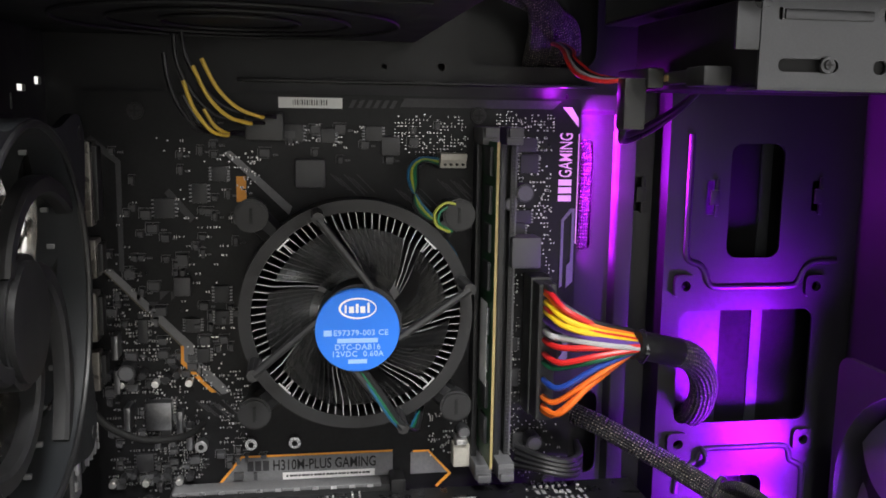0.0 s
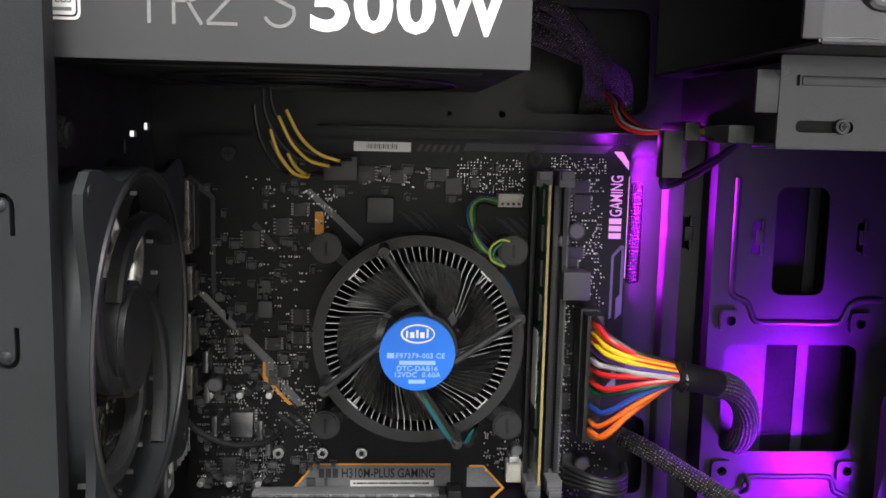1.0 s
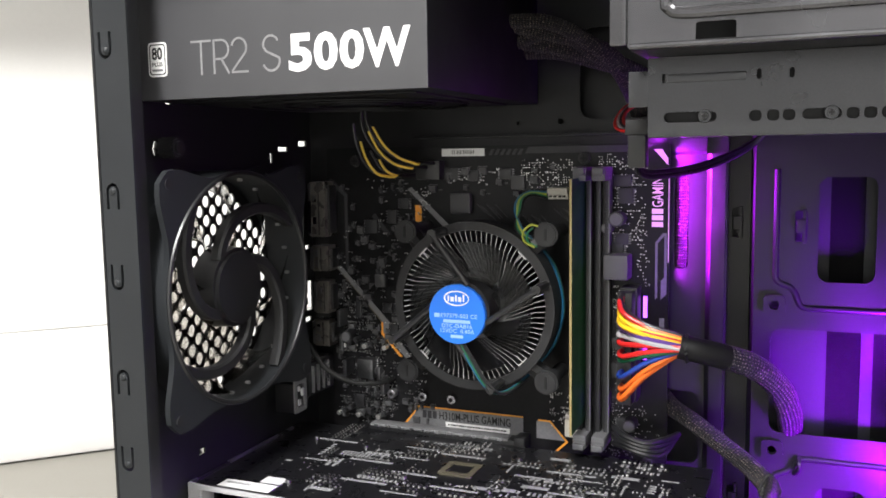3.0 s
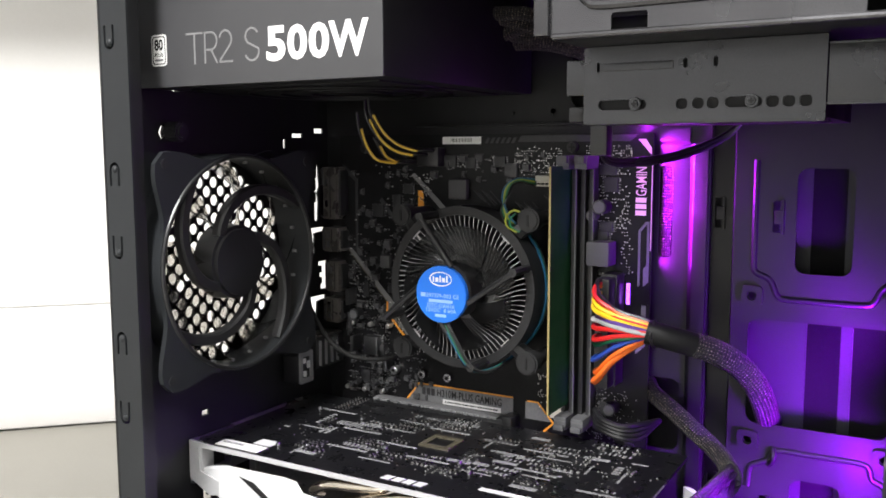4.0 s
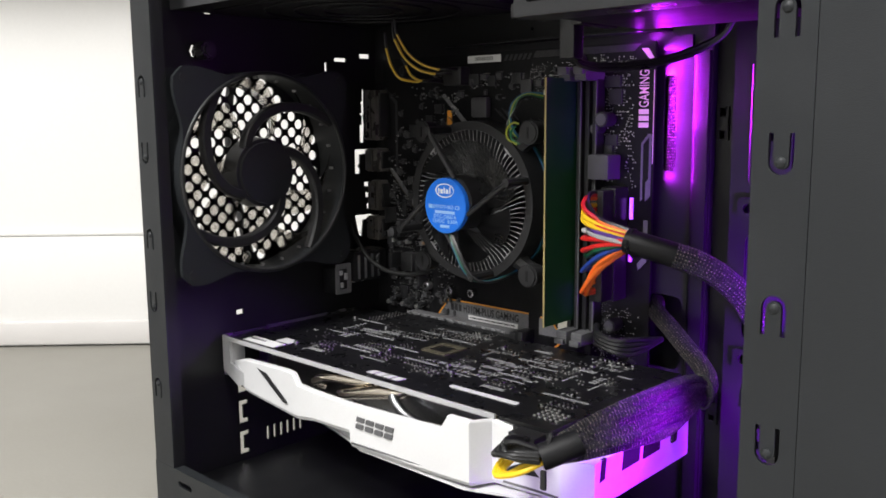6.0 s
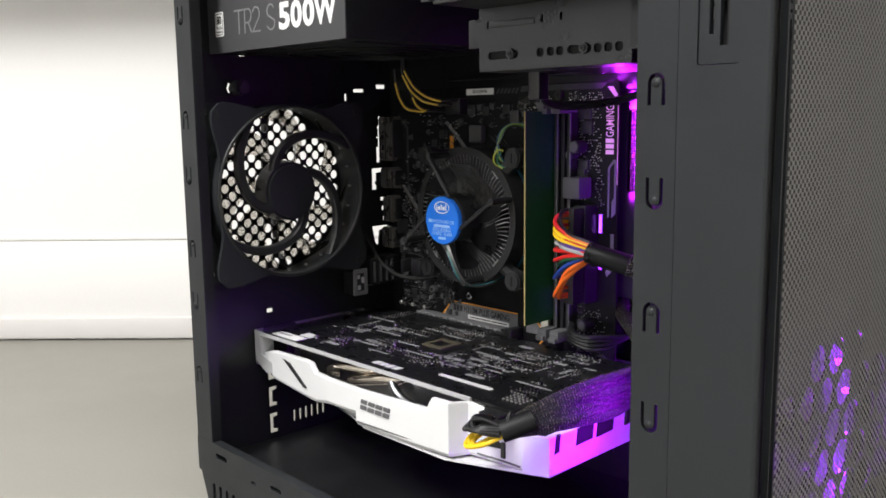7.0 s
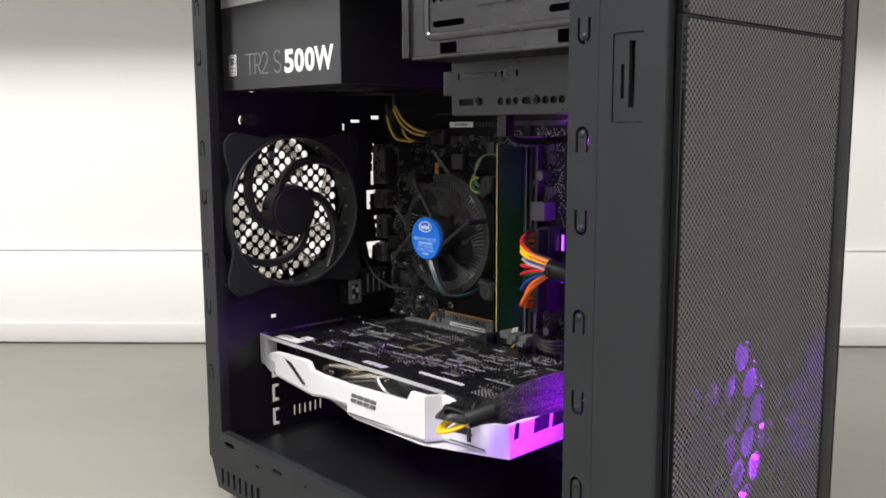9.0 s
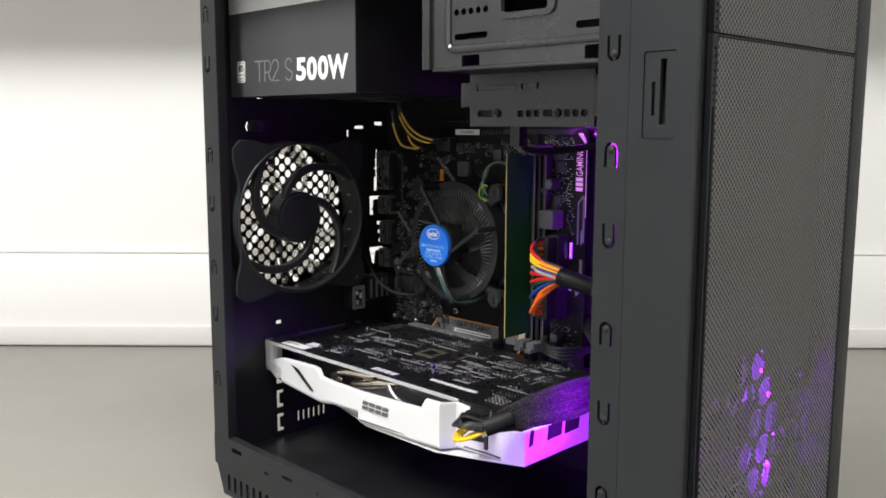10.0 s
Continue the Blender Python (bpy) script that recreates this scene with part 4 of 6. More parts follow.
# memory slots with latches
for x in (0.812, 0.912):
    bm = box(B(), x - 0.036, x - 0.010, BY - 0.085, BY - 0.001, 1.56, 2.945, 0.004)
    box(bm, x + 0.010, x + 0.036, BY - 0.085, BY - 0.001, 1.56, 2.945, 0.004)
    box(bm, x - 0.034, x + 0.034, BY - 0.03, BY - 0.001, 1.56, 2.945)
    s = part("memory_slot", bm, BLACK, board, "black memory slot")
    teeth = [(x + 0.023, 1.58 + 0.0165 * k, 0.006, 0.004, 0.003) for k in range(82)]
    many("contact_strip", *crumbs(teeth, BY - 0.085), SILK_DIM, s, "", "stuff")
    part("rail", box(B(), x + 0.030, x + 0.0385, BY - 0.088, BY - 0.075, 1.57, 2.94, 0.002), GREY, s)
    for z, w in ((2.97, 1), (1.535, -1)):
        bm = box(B(), x - 0.036, x + 0.036, BY - 0.19, BY - 0.001, z - 0.036, z + 0.036, 0.008)
        box(bm, x - 0.030, x + 0.030, BY - 0.215, BY - 0.18, z - 0.004, z + 0.036 * w, 0.006)
        part("latch", bm, LATCH, s, "pale grey latch")
        part("latch_groove", box(B(), x - 0.034, x + 0.034, BY - 0.192, BY - 0.10, z - 0.014 * w - 0.003, z - 0.014 * w + 0.003), GREY, s)

# mains connector of the board, fan header, small sockets
sock = part("power_socket", box(B(), 1.012, 1.105, BY - 0.13, BY - 0.001, 1.765, 2.375, 0.008), BLACK, board, "black 24-way power socket")
part("power_plug", box(B(), 1.020, 1.098, BY - 0.235, BY - 0.125, 1.775, 2.365, 0.010), BLACK, sock)
part("plug_clip", box(B(), 1.10, 1.125, BY - 0.20, BY - 0.06, 2.03, 2.11, 0.006), BLACK, sock)
hdr = part("fan_header", plate(B(), "z", 2.835, 2.865, rect(0.618, BY - 0.10, 0.728, BY - 0.001, 0.004, 2)), IVORY, board, "white four-pin fan header")
part("header_wall", box(B(), 0.618, 0.728, BY - 0.115, BY - 0.002, 2.865, 2.895, 0.004), IVORY, hdr)
for k in range(4):
    part("pin", box(B(), 0.632 + 0.025 * k, 0.640 + 0.025 * k, BY - 0.13, BY - 0.08, 2.846, 2.854), INK, hdr)
part("small_socket", box(B(), 0.70, 0.775, BY - 0.07, BY - 0.001, 1.515, 1.62, 0.01), IVORY, board, "ivory three-pin socket")
part("small_socket", box(B(), 0.71, 0.76, BY - 0.09, BY - 0.001, 1.625, 1.65, 0.005), TIN, board)

# chokes, capacitors, chips
for x0, x1, z0, z1, h in ((0.025, 0.148, 2.745, 2.864, 0.05), (0.925, 1.055, 2.412, 2.545, 0.13), (-0.47, -0.40, 2.30, 2.38, 0.05), (0.38, 0.46, 2.88, 2.96, 0.02)):
    part("choke", box(B(), x0, x1, BY - h, BY - 0.001, z0, z1, 0.012), CHOKE, board, "grey square choke")
for x, z, r, h in ((0.985, 2.73, 0.040, 0.10), (0.93, 2.68, 0.03, 0.08), (-0.66, 1.99, 0.036, 0.08), (0.75, 1.67, 0.03, 0.06), (1.06, 1.62, 0.036, 0.10)):
    bm = cyl(B(), (x, BY - h, z), "y", r, h, 18, None, 0.005)
    c = part("capacitor", bm, CHIP, board, "black capacitor can")
    part("capacitor_top", cyl(B(), (x, BY - h - 0.001, z), "y", r * 0.8, 0.002, 18), GREY, c)
chips = [(-0.11, 3.00, .045, .03), (0.16, 2.96, .03, .03), (0.02, 2.97, .04, .035), (0.35, 2.97, .035, .03), (1.00, 2.93, .05, .03), (1.02, 2.85, .04, .04), (1.0, 2.62, .035, .03), (0.98, 2.57, .03, .03),
         (-0.5, 2.66, .04, .04), (-0.36, 2.72, .03, .04), (-0.28, 2.30, .03, .035), (-0.28, 2.20, .03, .03), (-0.40, 2.17, .03, .03), (-0.36, 2.04, .025, .03), (-0.61, 1.58, .035, .04),
         (0.96, 2.05, .03, .03), (1.02, 1.60, .04, .04), (-0.60, 2.15, .02, .05), (-0.28, 2.80, .03, .03), (0.97, 1.9, .03, .04)]
for k, (x, z, a, b) in enumerate(chips):
    c = part("chip", box(B(), x - a, x + a, BY - 0.018, BY - 0.001, z - b, z + b, 0.003), CHIP, board)
    legs = [(x + s * (a + 0.006), z - b + 2 * b * (q + 0.5) / 5, 0.006, 0.003, 0.006) for s in (-1, 1) for q in range(5)]
    many("lead_frame", *crumbs(legs, BY), DARK_STEEL, c, "", "stuff")
for x in (-0.376, -0.170, 0.013):
    bm = cyl(B(), (x, BY - 0.05, 1.652), "y", 0.026, 0.05, 16, None, 0.004)
    st = part("stud", bm, STEEL, board, "steel threaded stud")
    part("stud_hole", cyl(B(), (x, BY - 0.052, 1.652), "y", 0.012, 0.003, 10), INK, st)

rng = random.Random(4)
CLUSTERS = [(0.44, 0.76, 2.88, 3.06, 12), (0.87, 1.14, 2.99, 3.07, 8), (0.95, 1.12, 2.58, 2.96, 90), (1.07, 1.15, 2.36, 2.75, 10), (0.955, 1.01, 1.56, 2.40, 40), (-0.1, 0.3, 2.90, 3.02, 26),
            (-0.55, -0.30, 2.86, 2.96, 8), (-0.46, -0.24, 2.0, 2.85, 80), (-0.75, -0.55, 1.45, 2.25, 190), (-0.55, -0.36, 1.50, 1.75, 150), (-0.30, -0.16, 1.62, 1.98, 80), (0.60, 0.78, 1.55, 1.75, 50),
            (0.90, 1.20, 1.40, 1.75, 40), (-0.8, -0.5, 2.3, 2.7, 8), (-0.3, 0.95, 0.85, 1.40, 150), (-0.28, -0.12, 2.72, 2.90, 40), (-0.74, -0.58, 2.2, 2.5, 26), (-0.70, -0.50, 1.88, 2.2, 60), (-0.55, -0.32, 1.74, 2.0, 60)]
tin, dark = [], []
# regular fields of vias and small pads
for x0, x1, z0, z1, gx, gz, fill in ((0.44, 0.765, 2.895, 3.065, 0.0150, 0.0135, 0.62), (0.875, 1.145, 2.992, 3.075, 0.0140, 0.0130, 0.60), (0.956, 1.012, 1.57, 2.40, 0.0150, 0.0160, 0.62),
                                     (1.085, 1.150, 2.37, 2.74, 0.0140, 0.0170, 0.55), (0.90, 1.16, 1.42, 1.74, 0.0180, 0.0170, 0.42)):
    for i in range(int((x1 - x0) / gx)):
        for j in range(int((z1 - z0) / gz)):
            if rng.random() < fill * (0.55 + 0.45 * math.sin(1.3 * i + 0.6 * j) ** 2):
                w = rng.choice((0.0020, 0.0022, 0.0034))
                tin.append((x0 + gx * i, z0 + gz * j, w, 0.0023, 0.003))
for x0, x1, z0, z1, n in CLUSTERS:
    for _ in range(n):
        x, z = x0 + (x1 - x0) * round(rng.random() * 18) / 18, z0 + (z1 - z0) * round(rng.random() * 22) / 22
        if (x - 0.262) ** 2 + (z - 2.27) ** 2 < 0.42**2:
            continue
        a, b = rng.choice(((0.003, 0.0045), (0.0045, 0.003), (0.004, 0.004), (0.006, 0.003)))
        if rng.random() < 0.50:
            tin += [(x - a * 1.4, z, 0.0018, b, 0.006), (x + a * 1.4, z, 0.0018, b, 0.006)]
            dark.append((x, z, a * 1.1, b * 0.9, 0.007))
        else:
            tin.append((x, z, 0.0031, 0.0031, 0.004))
many("solder_field", *crumbs(tin, BY), TIN, board, "fine tinned solder points", "stuff")
many("component_field", *crumbs(dark, BY), CHIP, board, "", "stuff")
blocks, printed = [], []
for x0, x1, z0, z1, n in ((-0.74, -0.46, 1.46, 2.05, 46), (-0.46, -0.22, 1.95, 2.90, 34), (-0.72, -0.50, 2.10, 2.95, 26), (-0.30, 0.62, 2.84, 3.02, 18), (-0.44, -0.12, 1.48, 1.62, 14)):
    for _ in range(n):
        x, z = x0 + (x1 - x0) * round(rng.random() * 9) / 9, z0 + (z1 - z0) * rng.random()
        if (x - 0.262) ** 2 + (z - 2.27) ** 2 < 0.47**2:
            continue
        a, b = rng.choice(((0.012, 0.008), (0.008, 0.014), (0.018, 0.012), (0.010, 0.010), (0.022, 0.016)))
        blocks.append((x, z, a, b, 0.010 + 0.022 * rng.random()))
        # printed outline beside each part, with a tinned foot at either end
        printed += [(x, z + b + 0.007, a + 0.006, 0.0012, 0.001), (x - a - 0.007, z, 0.0012, b + 0.004, 0.001)]
        printed += [(x + a + 0.012 + 0.006 * q, z - b * 0.5, 0.0018, 0.0042, 0.001) for q in range(rng.choice((0, 3, 4)))]
        blocks.append((x, z - b - 0.005, a * 0.8, 0.003, 0.006))
many("block_field", *crumbs(blocks, BY), CHOKE, board, "small grey components", "stuff")
many("outline_field", *crumbs(printed, BY), SILK, board, "grey printed outlines", "stuff")

# rear ports: sheet-metal cages standing on the board behind the port opening
PORTS = [(-0.860, -0.755, 3.610, 2.600, 2.930), (-0.860, -0.750, 3.620, 2.390, 2.545), (-0.850, -0.760, 3.630, 2.130, 2.330), (-0.860, -0.755, 3.620, 1.930, 2.090)]
for x0, x1, y0, z0, z1 in PORTS:
    p = part("port_cage", box(B(), x0, x1, y0, 3.724, z0, z1, 0.006), CAGE_PORT, board, "tarnished steel port cage")
    part("port_seam", box(B(), x0 + 0.060, x0 + 0.066, y0 - 0.002, y0 + 0.01, z0 + 0.012, z1 - 0.012), INK, p)
    part("port_body", box(B(), x1 - 0.002, x1 + 0.018, y0 + 0.03, 3.724, z0 + 0.02, z1 - 0.02, 0.004), BLACK, p)
    part("port_lip", box(B(), x0 - 0.010, x0 + 0.012, y0 - 0.004, y0 + 0.03, z0 + 0.01, z1 - 0.01, 0.003), DARK_STEEL, p)
    for f in (0.3, 0.7):
        z = z0 + (z1 - z0) * f
        part("port_spring", box(B(), x0 + 0.022, x0 + 0.046, y0 - 0.003, y0 + 0.005, z - 0.022, z + 0.022, 0.002), DARK_STEEL, p)
p = part("audio_block", box(B(), -0.930, -0.790, 3.430, 3.724, 1.660, 1.860, 0.012), BLACK, board, "black plastic audio block")
part("block_top", box(B(), -0.92, -0.80, 3.45, 3.70, 1.858, 1.868, 0.003), CAGE_PORT, p)
for k in range(4):
    part("block_pin", box(B(), -0.792, -0.775, 3.46 + 0.06 * k, 3.470 + 0.06 * k, 1.68, 1.84, 0.002), STEEL, p)
socket = part("audio_socket", box(B(), -0.93, -0.80, 3.275, 3.398, 1.60, 1.775, 0.012), BLACK, board, "black plastic audio socket with pale tabs")
part("socket_frame", plate(B(), "x", -0.800, -0.790, rect(3.270, 1.60, 3.400, 1.80, 0.01, 2), [rect(3.300, 1.63, 3.372, 1.765)]), SILK_MID, socket)
for y, z, h in ((3.305, 1.725, 0.030), (3.345, 1.69, 0.045), (3.31, 1.64, 0.035)):
    part("tab", box(B(), -0.799, -0.786, y, y + 0.022, z, z + h, 0.003), SILK_LIT, socket)
for k in range(3):
    part("audio_jack", cyl(B(), (-0.965, 3.47 + 0.075 * k, 1.655), "x", 0.028, 0.04, 14), STEEL, board)
part("crystal_shield", box(B(), -0.595, -0.49, BY - 0.06, BY - 0.001, 1.735, 1.855, 0.006), DARK_STEEL, board, "dull steel crystal shield")
for k in range(7):
    part("shield_pin", box(B(), -0.487, -0.478, BY - 0.012, BY - 0.001, 1.745 + 0.015 * k, 1.752 + 0.015 * k), TIN, board)
for k in range(16):
    x, z = -0.74 + 0.045 * (k % 8) + 0.006 * (k // 8), (1.50, 1.93)[k // 8] + 0.022 * (k % 3)
    c = part("capacitor", cyl(B(), (x, BY - 0.05 - 0.012 * (k % 3), z), "y", 0.015, 0.05 + 0.012 * (k % 3), 12, None, 0.003), TIN if k % 3 == 0 else CHIP, board)
for x, z, h in ((-0.70, 2.10, 0.09), (-0.70, 1.95, 0.07), (-0.46, 1.76, 0.05), (-0.42, 1.70, 0.08), (-0.66, 1.80, 0.10)):
    part("clip", box(B(), x - 0.012, x + 0.012, BY - h, BY - 0.001, z - 0.05, z + 0.05, 0.004), DARK_STEEL, board)
flat("lit_bar", rect(1.116, 2.20, 1.136, 2.315), LED_BAR, "violet lit bar beside the power socket", deep=0.006)
flat("lit_bar", rect(1.116, 1.97, 1.136, 2.055), LED_BAR, "violet lit bar beside the power socket", deep=0.006)

# ---- memory module ----
ram = thing("memory_module", (0.812, 3.5, 1.617), "green memory module standing in a black slot", "memory module")
part("circuit_board", box(B(), 0.803, 0.811, 3.384, BY - 0.035, 1.617, 2.950), GREEN, ram)
part("front_edge", box(B(), 0.8015, 0.8125, 3.3815, 3.384, 1.617, 2.950), GREEN_EDGE, ram, "bare yellowish board edge")
for k in range(8):
    z = 1.70 + 0.155 * k + (0.03 if k > 3 else 0)
    part("memory_chip", box(B(), 0.790, 0.803, 3.45, 3.56, z, z + 0.115, 0.003), CHIP, ram)
part("label", box(B(), 0.7890, 0.7900, 3.44, 3.57, 1.95, 2.30), LABEL, ram, "white label over the chips")

# ---- processor cooler ----
CX, CZ = 0.262, 2.270
cooler = thing("processor_cooler", (CX, 3.4, CZ - 0.45), "round aluminium processor cooler with black fan", "cooler")


def ring(bm, cx, cz, r0, r1, y0, y1, n=64):
    return plate(bm, "y", y0, y1, disc(cx, cz, r1, n), [disc(cx, cz, r0, n)])


part("frame_ring", ring(B(), CX, CZ, 0.409, 0.457, 3.395, 3.54), MATT, cooler)
bm = cyl(B(), (CX, 3.47, CZ), "y", 0.19, 0.22, 32)
part("core", bm, ALU, cooler)
bm = B()
pts = []
for q in range(5):
    r = 0.185 + 0.222 * q / 4
    t = 0.36 * (1 - (1 - q / 4) ** 2)
    pts.append((r * math.cos(t), r * math.sin(t), t))
for (xa, za, ta), (xb, zb, tb) in zip(pts, pts[1:]):
    h = 0.0017
    na, nb = (-math.sin(ta) * h, math.cos(ta) * h), (-math.sin(tb) * h, math.cos(tb) * h)
    vs = [bm.verts.new(c) for c in ((xa - na[0], 3.400, za - na[1]), (xb - nb[0], 3.400, zb - nb[1]), (xb + nb[0], 3.400, zb + nb[1]), (xa + na[0], 3.400, za + na[1]),
                                    (xa - na[0], 3.68, za - na[1]), (xb - nb[0], 3.68, zb - nb[1]), (xb + nb[0], 3.68, zb + nb[1]), (xa + na[0], 3.68, za + na[1]))]
    for f in ((0, 1, 2, 3), (0, 4, 5, 1), (3, 2, 6, 7), (1, 5, 6, 2), (0, 3, 7, 4)):
        bm.faces.new([vs[i] for i in f])
fin = piece_mesh("fin", bm, FIN_SHADED)
# front edges get the pale painted glint, sides keep the painted shade
fin.materials.append(FIN_GLINT)
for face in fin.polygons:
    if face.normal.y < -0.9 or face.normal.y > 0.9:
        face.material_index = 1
pieces("fin", fin, [Matrix.Translation((CX * D, 0, CZ * D)) @ Matrix.Rotation(-2 * math.pi * k / 82, 4, "Y") for k in range(82)], cooler)
for k in range(4):
    a = radians(45 + 90 * k)
    bm = box(B(), 0.355, 0.398, 3.393, 3.399, -0.002, 0.002)
    box(bm, 0.398, 0.404, 3.393, 3.399, -0.032, 0.032)
    bmesh.ops.transform(bm, matrix=Matrix.Translation((CX, 0, CZ)) @ Matrix.Rotation(-a, 4, "Y"), verts=bm.verts)
    part("spring_clip", bm, ALU, cooler)
fan = part("hub", cyl(B(), (CX, 3.235, CZ), "y", 0.156, 0.19, 40, None, 0.006), MATT, cooler)
for k in range(7):
    bm = B()
    grid = []
    for i in range(7):
        row = []
        for j in range(6):
            f, g = i / 6, j / 5
            r = 0.152 + 0.200 * f
            t = radians(k * 360 / 7 + 8 + 42 * (g - 0.5) + 22 * f)
            row.append(bm.verts.new((CX + r * math.cos(t), 3.32 + 0.06 * (1 - g) + 0.012 * math.sin(3.14 * g), CZ + r * math.sin(t))))
        grid.append(row)
    for i in range(6):
        for j in range(5):
            bm.faces.new((grid[i][j], grid[i + 1][j], grid[i + 1][j + 1], grid[i][j + 1]))
    bmesh.ops.solidify(bm, geom=bm.faces[:], thickness=0.008)
    part("blade", bm, BLADE, fan, "curved smoky black blade")
for outer in (111, 18, 204, 292):
    a, b = radians(outer), radians(outer - 38)
    p, q = (CX + 0.432 * math.cos(a), 3.225, CZ + 0.432 * math.sin(a)), (CX + 0.150 * math.cos(b), 3.225, CZ + 0.150 * math.sin(b))
    bm = B()
    sweep(bm, [p, [(p[i] + q[i]) / 2 for i in range(3)], q], 0.017, 8, 4, 0.8)
    sweep(bm, [(p[0], 3.215, p[2]), (p[0], 3.30, p[2]), (p[0], 3.42, p[2])], 0.024, 8, 2)
    part("arm", bm, BLACK, cooler)
LY = 3.203
bm = cyl(B(), (CX - 0.012, LY, CZ - 0.012), "y", 0.1560, 0.035, 48, None, 0.004)
sticker = part("round_sticker", bm, BLUE, cooler, "round blue maker's sticker")
LX, LZ = CX - 0.012, CZ - 0.012
oval = [(LX + 0.070 * math.cos(radians(a)), LZ + 0.085 + 0.040 * math.sin(radians(a))) for a in range(0, 360, 12)]
inner = [(LX + 0.064 * math.cos(radians(a)) + 0.002, LZ + 0.085 + 0.034 * math.sin(radians(a))) for a in range(0, 360, 12)]
part("logo_oval", plate(B(), "y", LY - 0.0015, LY + 0.001, oval, [inner]), PRINT, sticker)
bm = B()
for k, (w, h) in enumerate(((0.008, 0.030), (0.018, 0.024), (0.010, 0.034), (0.018, 0.024), (0.008, 0.038))):
    x = LX - 0.044 + 0.021 * k
    box(bm, x - w / 2, x + w / 2, LY - 0.0015, LY + 0.001, LZ + 0.068, LZ + 0.068 + h)
part("logo_blocks", bm, PRINT, sticker, "white blocks in place of a brand name")
for text, dx, dz in (("E97379-003 CE", 0.012, -0.008), ("DTC-DAB16", 0.0, -0.062), ("12VDC  0.60A", 0.0, -0.088)):
    part("small_print", letters(text, 0.030, facing(LX + dx, LY - 0.0005, LZ + dz), 0.0004, 0.0008, 1.08), PRINT_BLUE, sticker)
bm = box(B(), LX - 0.075, LX + 0.075, LY - 0.0012, LY + 0.001, LZ - 0.045, LZ - 0.028)
box(bm, LX - 0.035, LX + 0.035, LY - 0.0012, LY + 0.001, LZ - 0.124, LZ - 0.108)
box(bm, LX - 0.125, LX - 0.095, LY - 0.0012, LY + 0.001, LZ - 0.018, LZ + 0.004)
part("small_print", bm, PRINT_BLUE, sticker, "pale bars of print")
for sx in (-1, 1):
    for sz in (-1, 1):
        x, z = CX + 0.402 * sx, CZ + 0.392 * sz
        bm = cyl(B(), (x, 3.415, z), "y", 0.066, 0.10, 24, 0.06, 0.01)
        cyl(bm, (x, 3.48, z), "y", 0.04, 0.25, 12)
        pin = part("push_pin", bm, MATT, cooler, "black push pin")
        part("pin_slot", box(B(), x - 0.006, x + 0.006, 3.411, 3.417, z - 0.03, z + 0.03), INK, pin)
        bm = sweep(B(), [(CX + 0.30 * sx, 3.45, CZ + 0.30 * sz), (x, 3.50, z)], 0.05, 8, 3)
        part("leg", bm, MATT, cooler)

# ---- graphics card ----
GZ = 1.44
card = thing("graphics_card", (0.3, 3.0, 1.1), "graphics card with white plastic shroud and black board", "graphics card")
part("circuit_board", box(B(), -0.93, 1.50, 2.515, 3.63, GZ - 0.016, GZ), CARDBOARD_PCB, card)
part("board_edge", box(B(), -0.93, 1.20, 2.511, 2.515, GZ - 0.0165, GZ + 0.0005), GREEN_EDGE, card, "pale bare edge of the board")
part("slot_edge", box(B(), -0.42, 0.40, 3.63, 3.70, GZ - 0.014, GZ - 0.002), BRASS, card)
bm = plate(B(), "x", -0.945, -0.933, rect(2.50, 1.20, 3.55, 1.455, 0.01, 2), [rect(2.58, 1.26, 2.75, 1.36), rect(2.85, 1.26, 3.05, 1.36), rect(3.12, 1.26, 3.35, 1.36)])
part("slot_bracket", bm, STEEL, card, "bright steel slot bracket")
bm = plate(B(), "y", 2.496, 2.510, [(-0.945, 1.453), (-0.945, 1.235), (-0.80, 1.165), (-0.72, 1.18), (-0.72, 1.25), (-0.87, 1.29), (-0.875, 1.424), (1.20, 1.424), (1.20, 1.446), (-0.80, 1.446)])
part("side_frame", bm, FRAMEPAINT, card, "pale metal frame along the board")
part("frame_fold", box(B(), -0.878, -0.866, 2.510, 2.60, 1.25, 1.424, 0.002), FRAMEPAINT, card)

# faceted shroud: stations of x, front y, lower z, upper z
ST = [(-0.90, 2.530, 1.215, 1.290), (-0.78, 2.505, 1.165, 1.325), (-0.70, 2.490, 1.142, 1.345), (-0.24, 2.430, 1.135, 1.385), (-0.15, 2.415, 1.137, 1.385), (-0.10, 2.408, 1.140, 1.335),
      (0.05, 2.390, 1.168, 1.335), (0.365, 2.372, 1.185, 1.340), (0.370, 2.372, 1.118, 1.340), (0.70, 2.375, 1.120, 1.350), (0.975, 2.380, 1.124, 1.360), (1.02, 2.382, 1.126, 1.430), (1.15, 2.385, 1.130, 1.432),
      (1.195, 2.490, 1.130, 1.425), (1.40, 2.535, 1.118, 1.385), (1.52, 2.555, 1.108, 1.310)]


def shroud(stations, back):
    bm = B()
    rings = []
    for x, y, lo, hi in stations:
        rings.append([bm.verts.new(c) for c in ((x, y + 0.012, lo), (x, y, lo + 0.02), (x, y, hi - 0.008), (x, y + 0.008, hi), (x, y + back, hi), (x, y + back, lo))])
    for a, b in zip(rings, rings[1:]):
        for k in range(6):
            n = (k + 1) % 6
            bm.faces.new((a[k], b[k], b[n], a[n]))
    bm.faces.new(rings[0])
    bm.faces.new(rings[-1][::-1])
    return bm


cover = part("shroud_front", shroud(ST, 0.032), WHITE, card, "faceted white shroud edge", False)
bm = B()
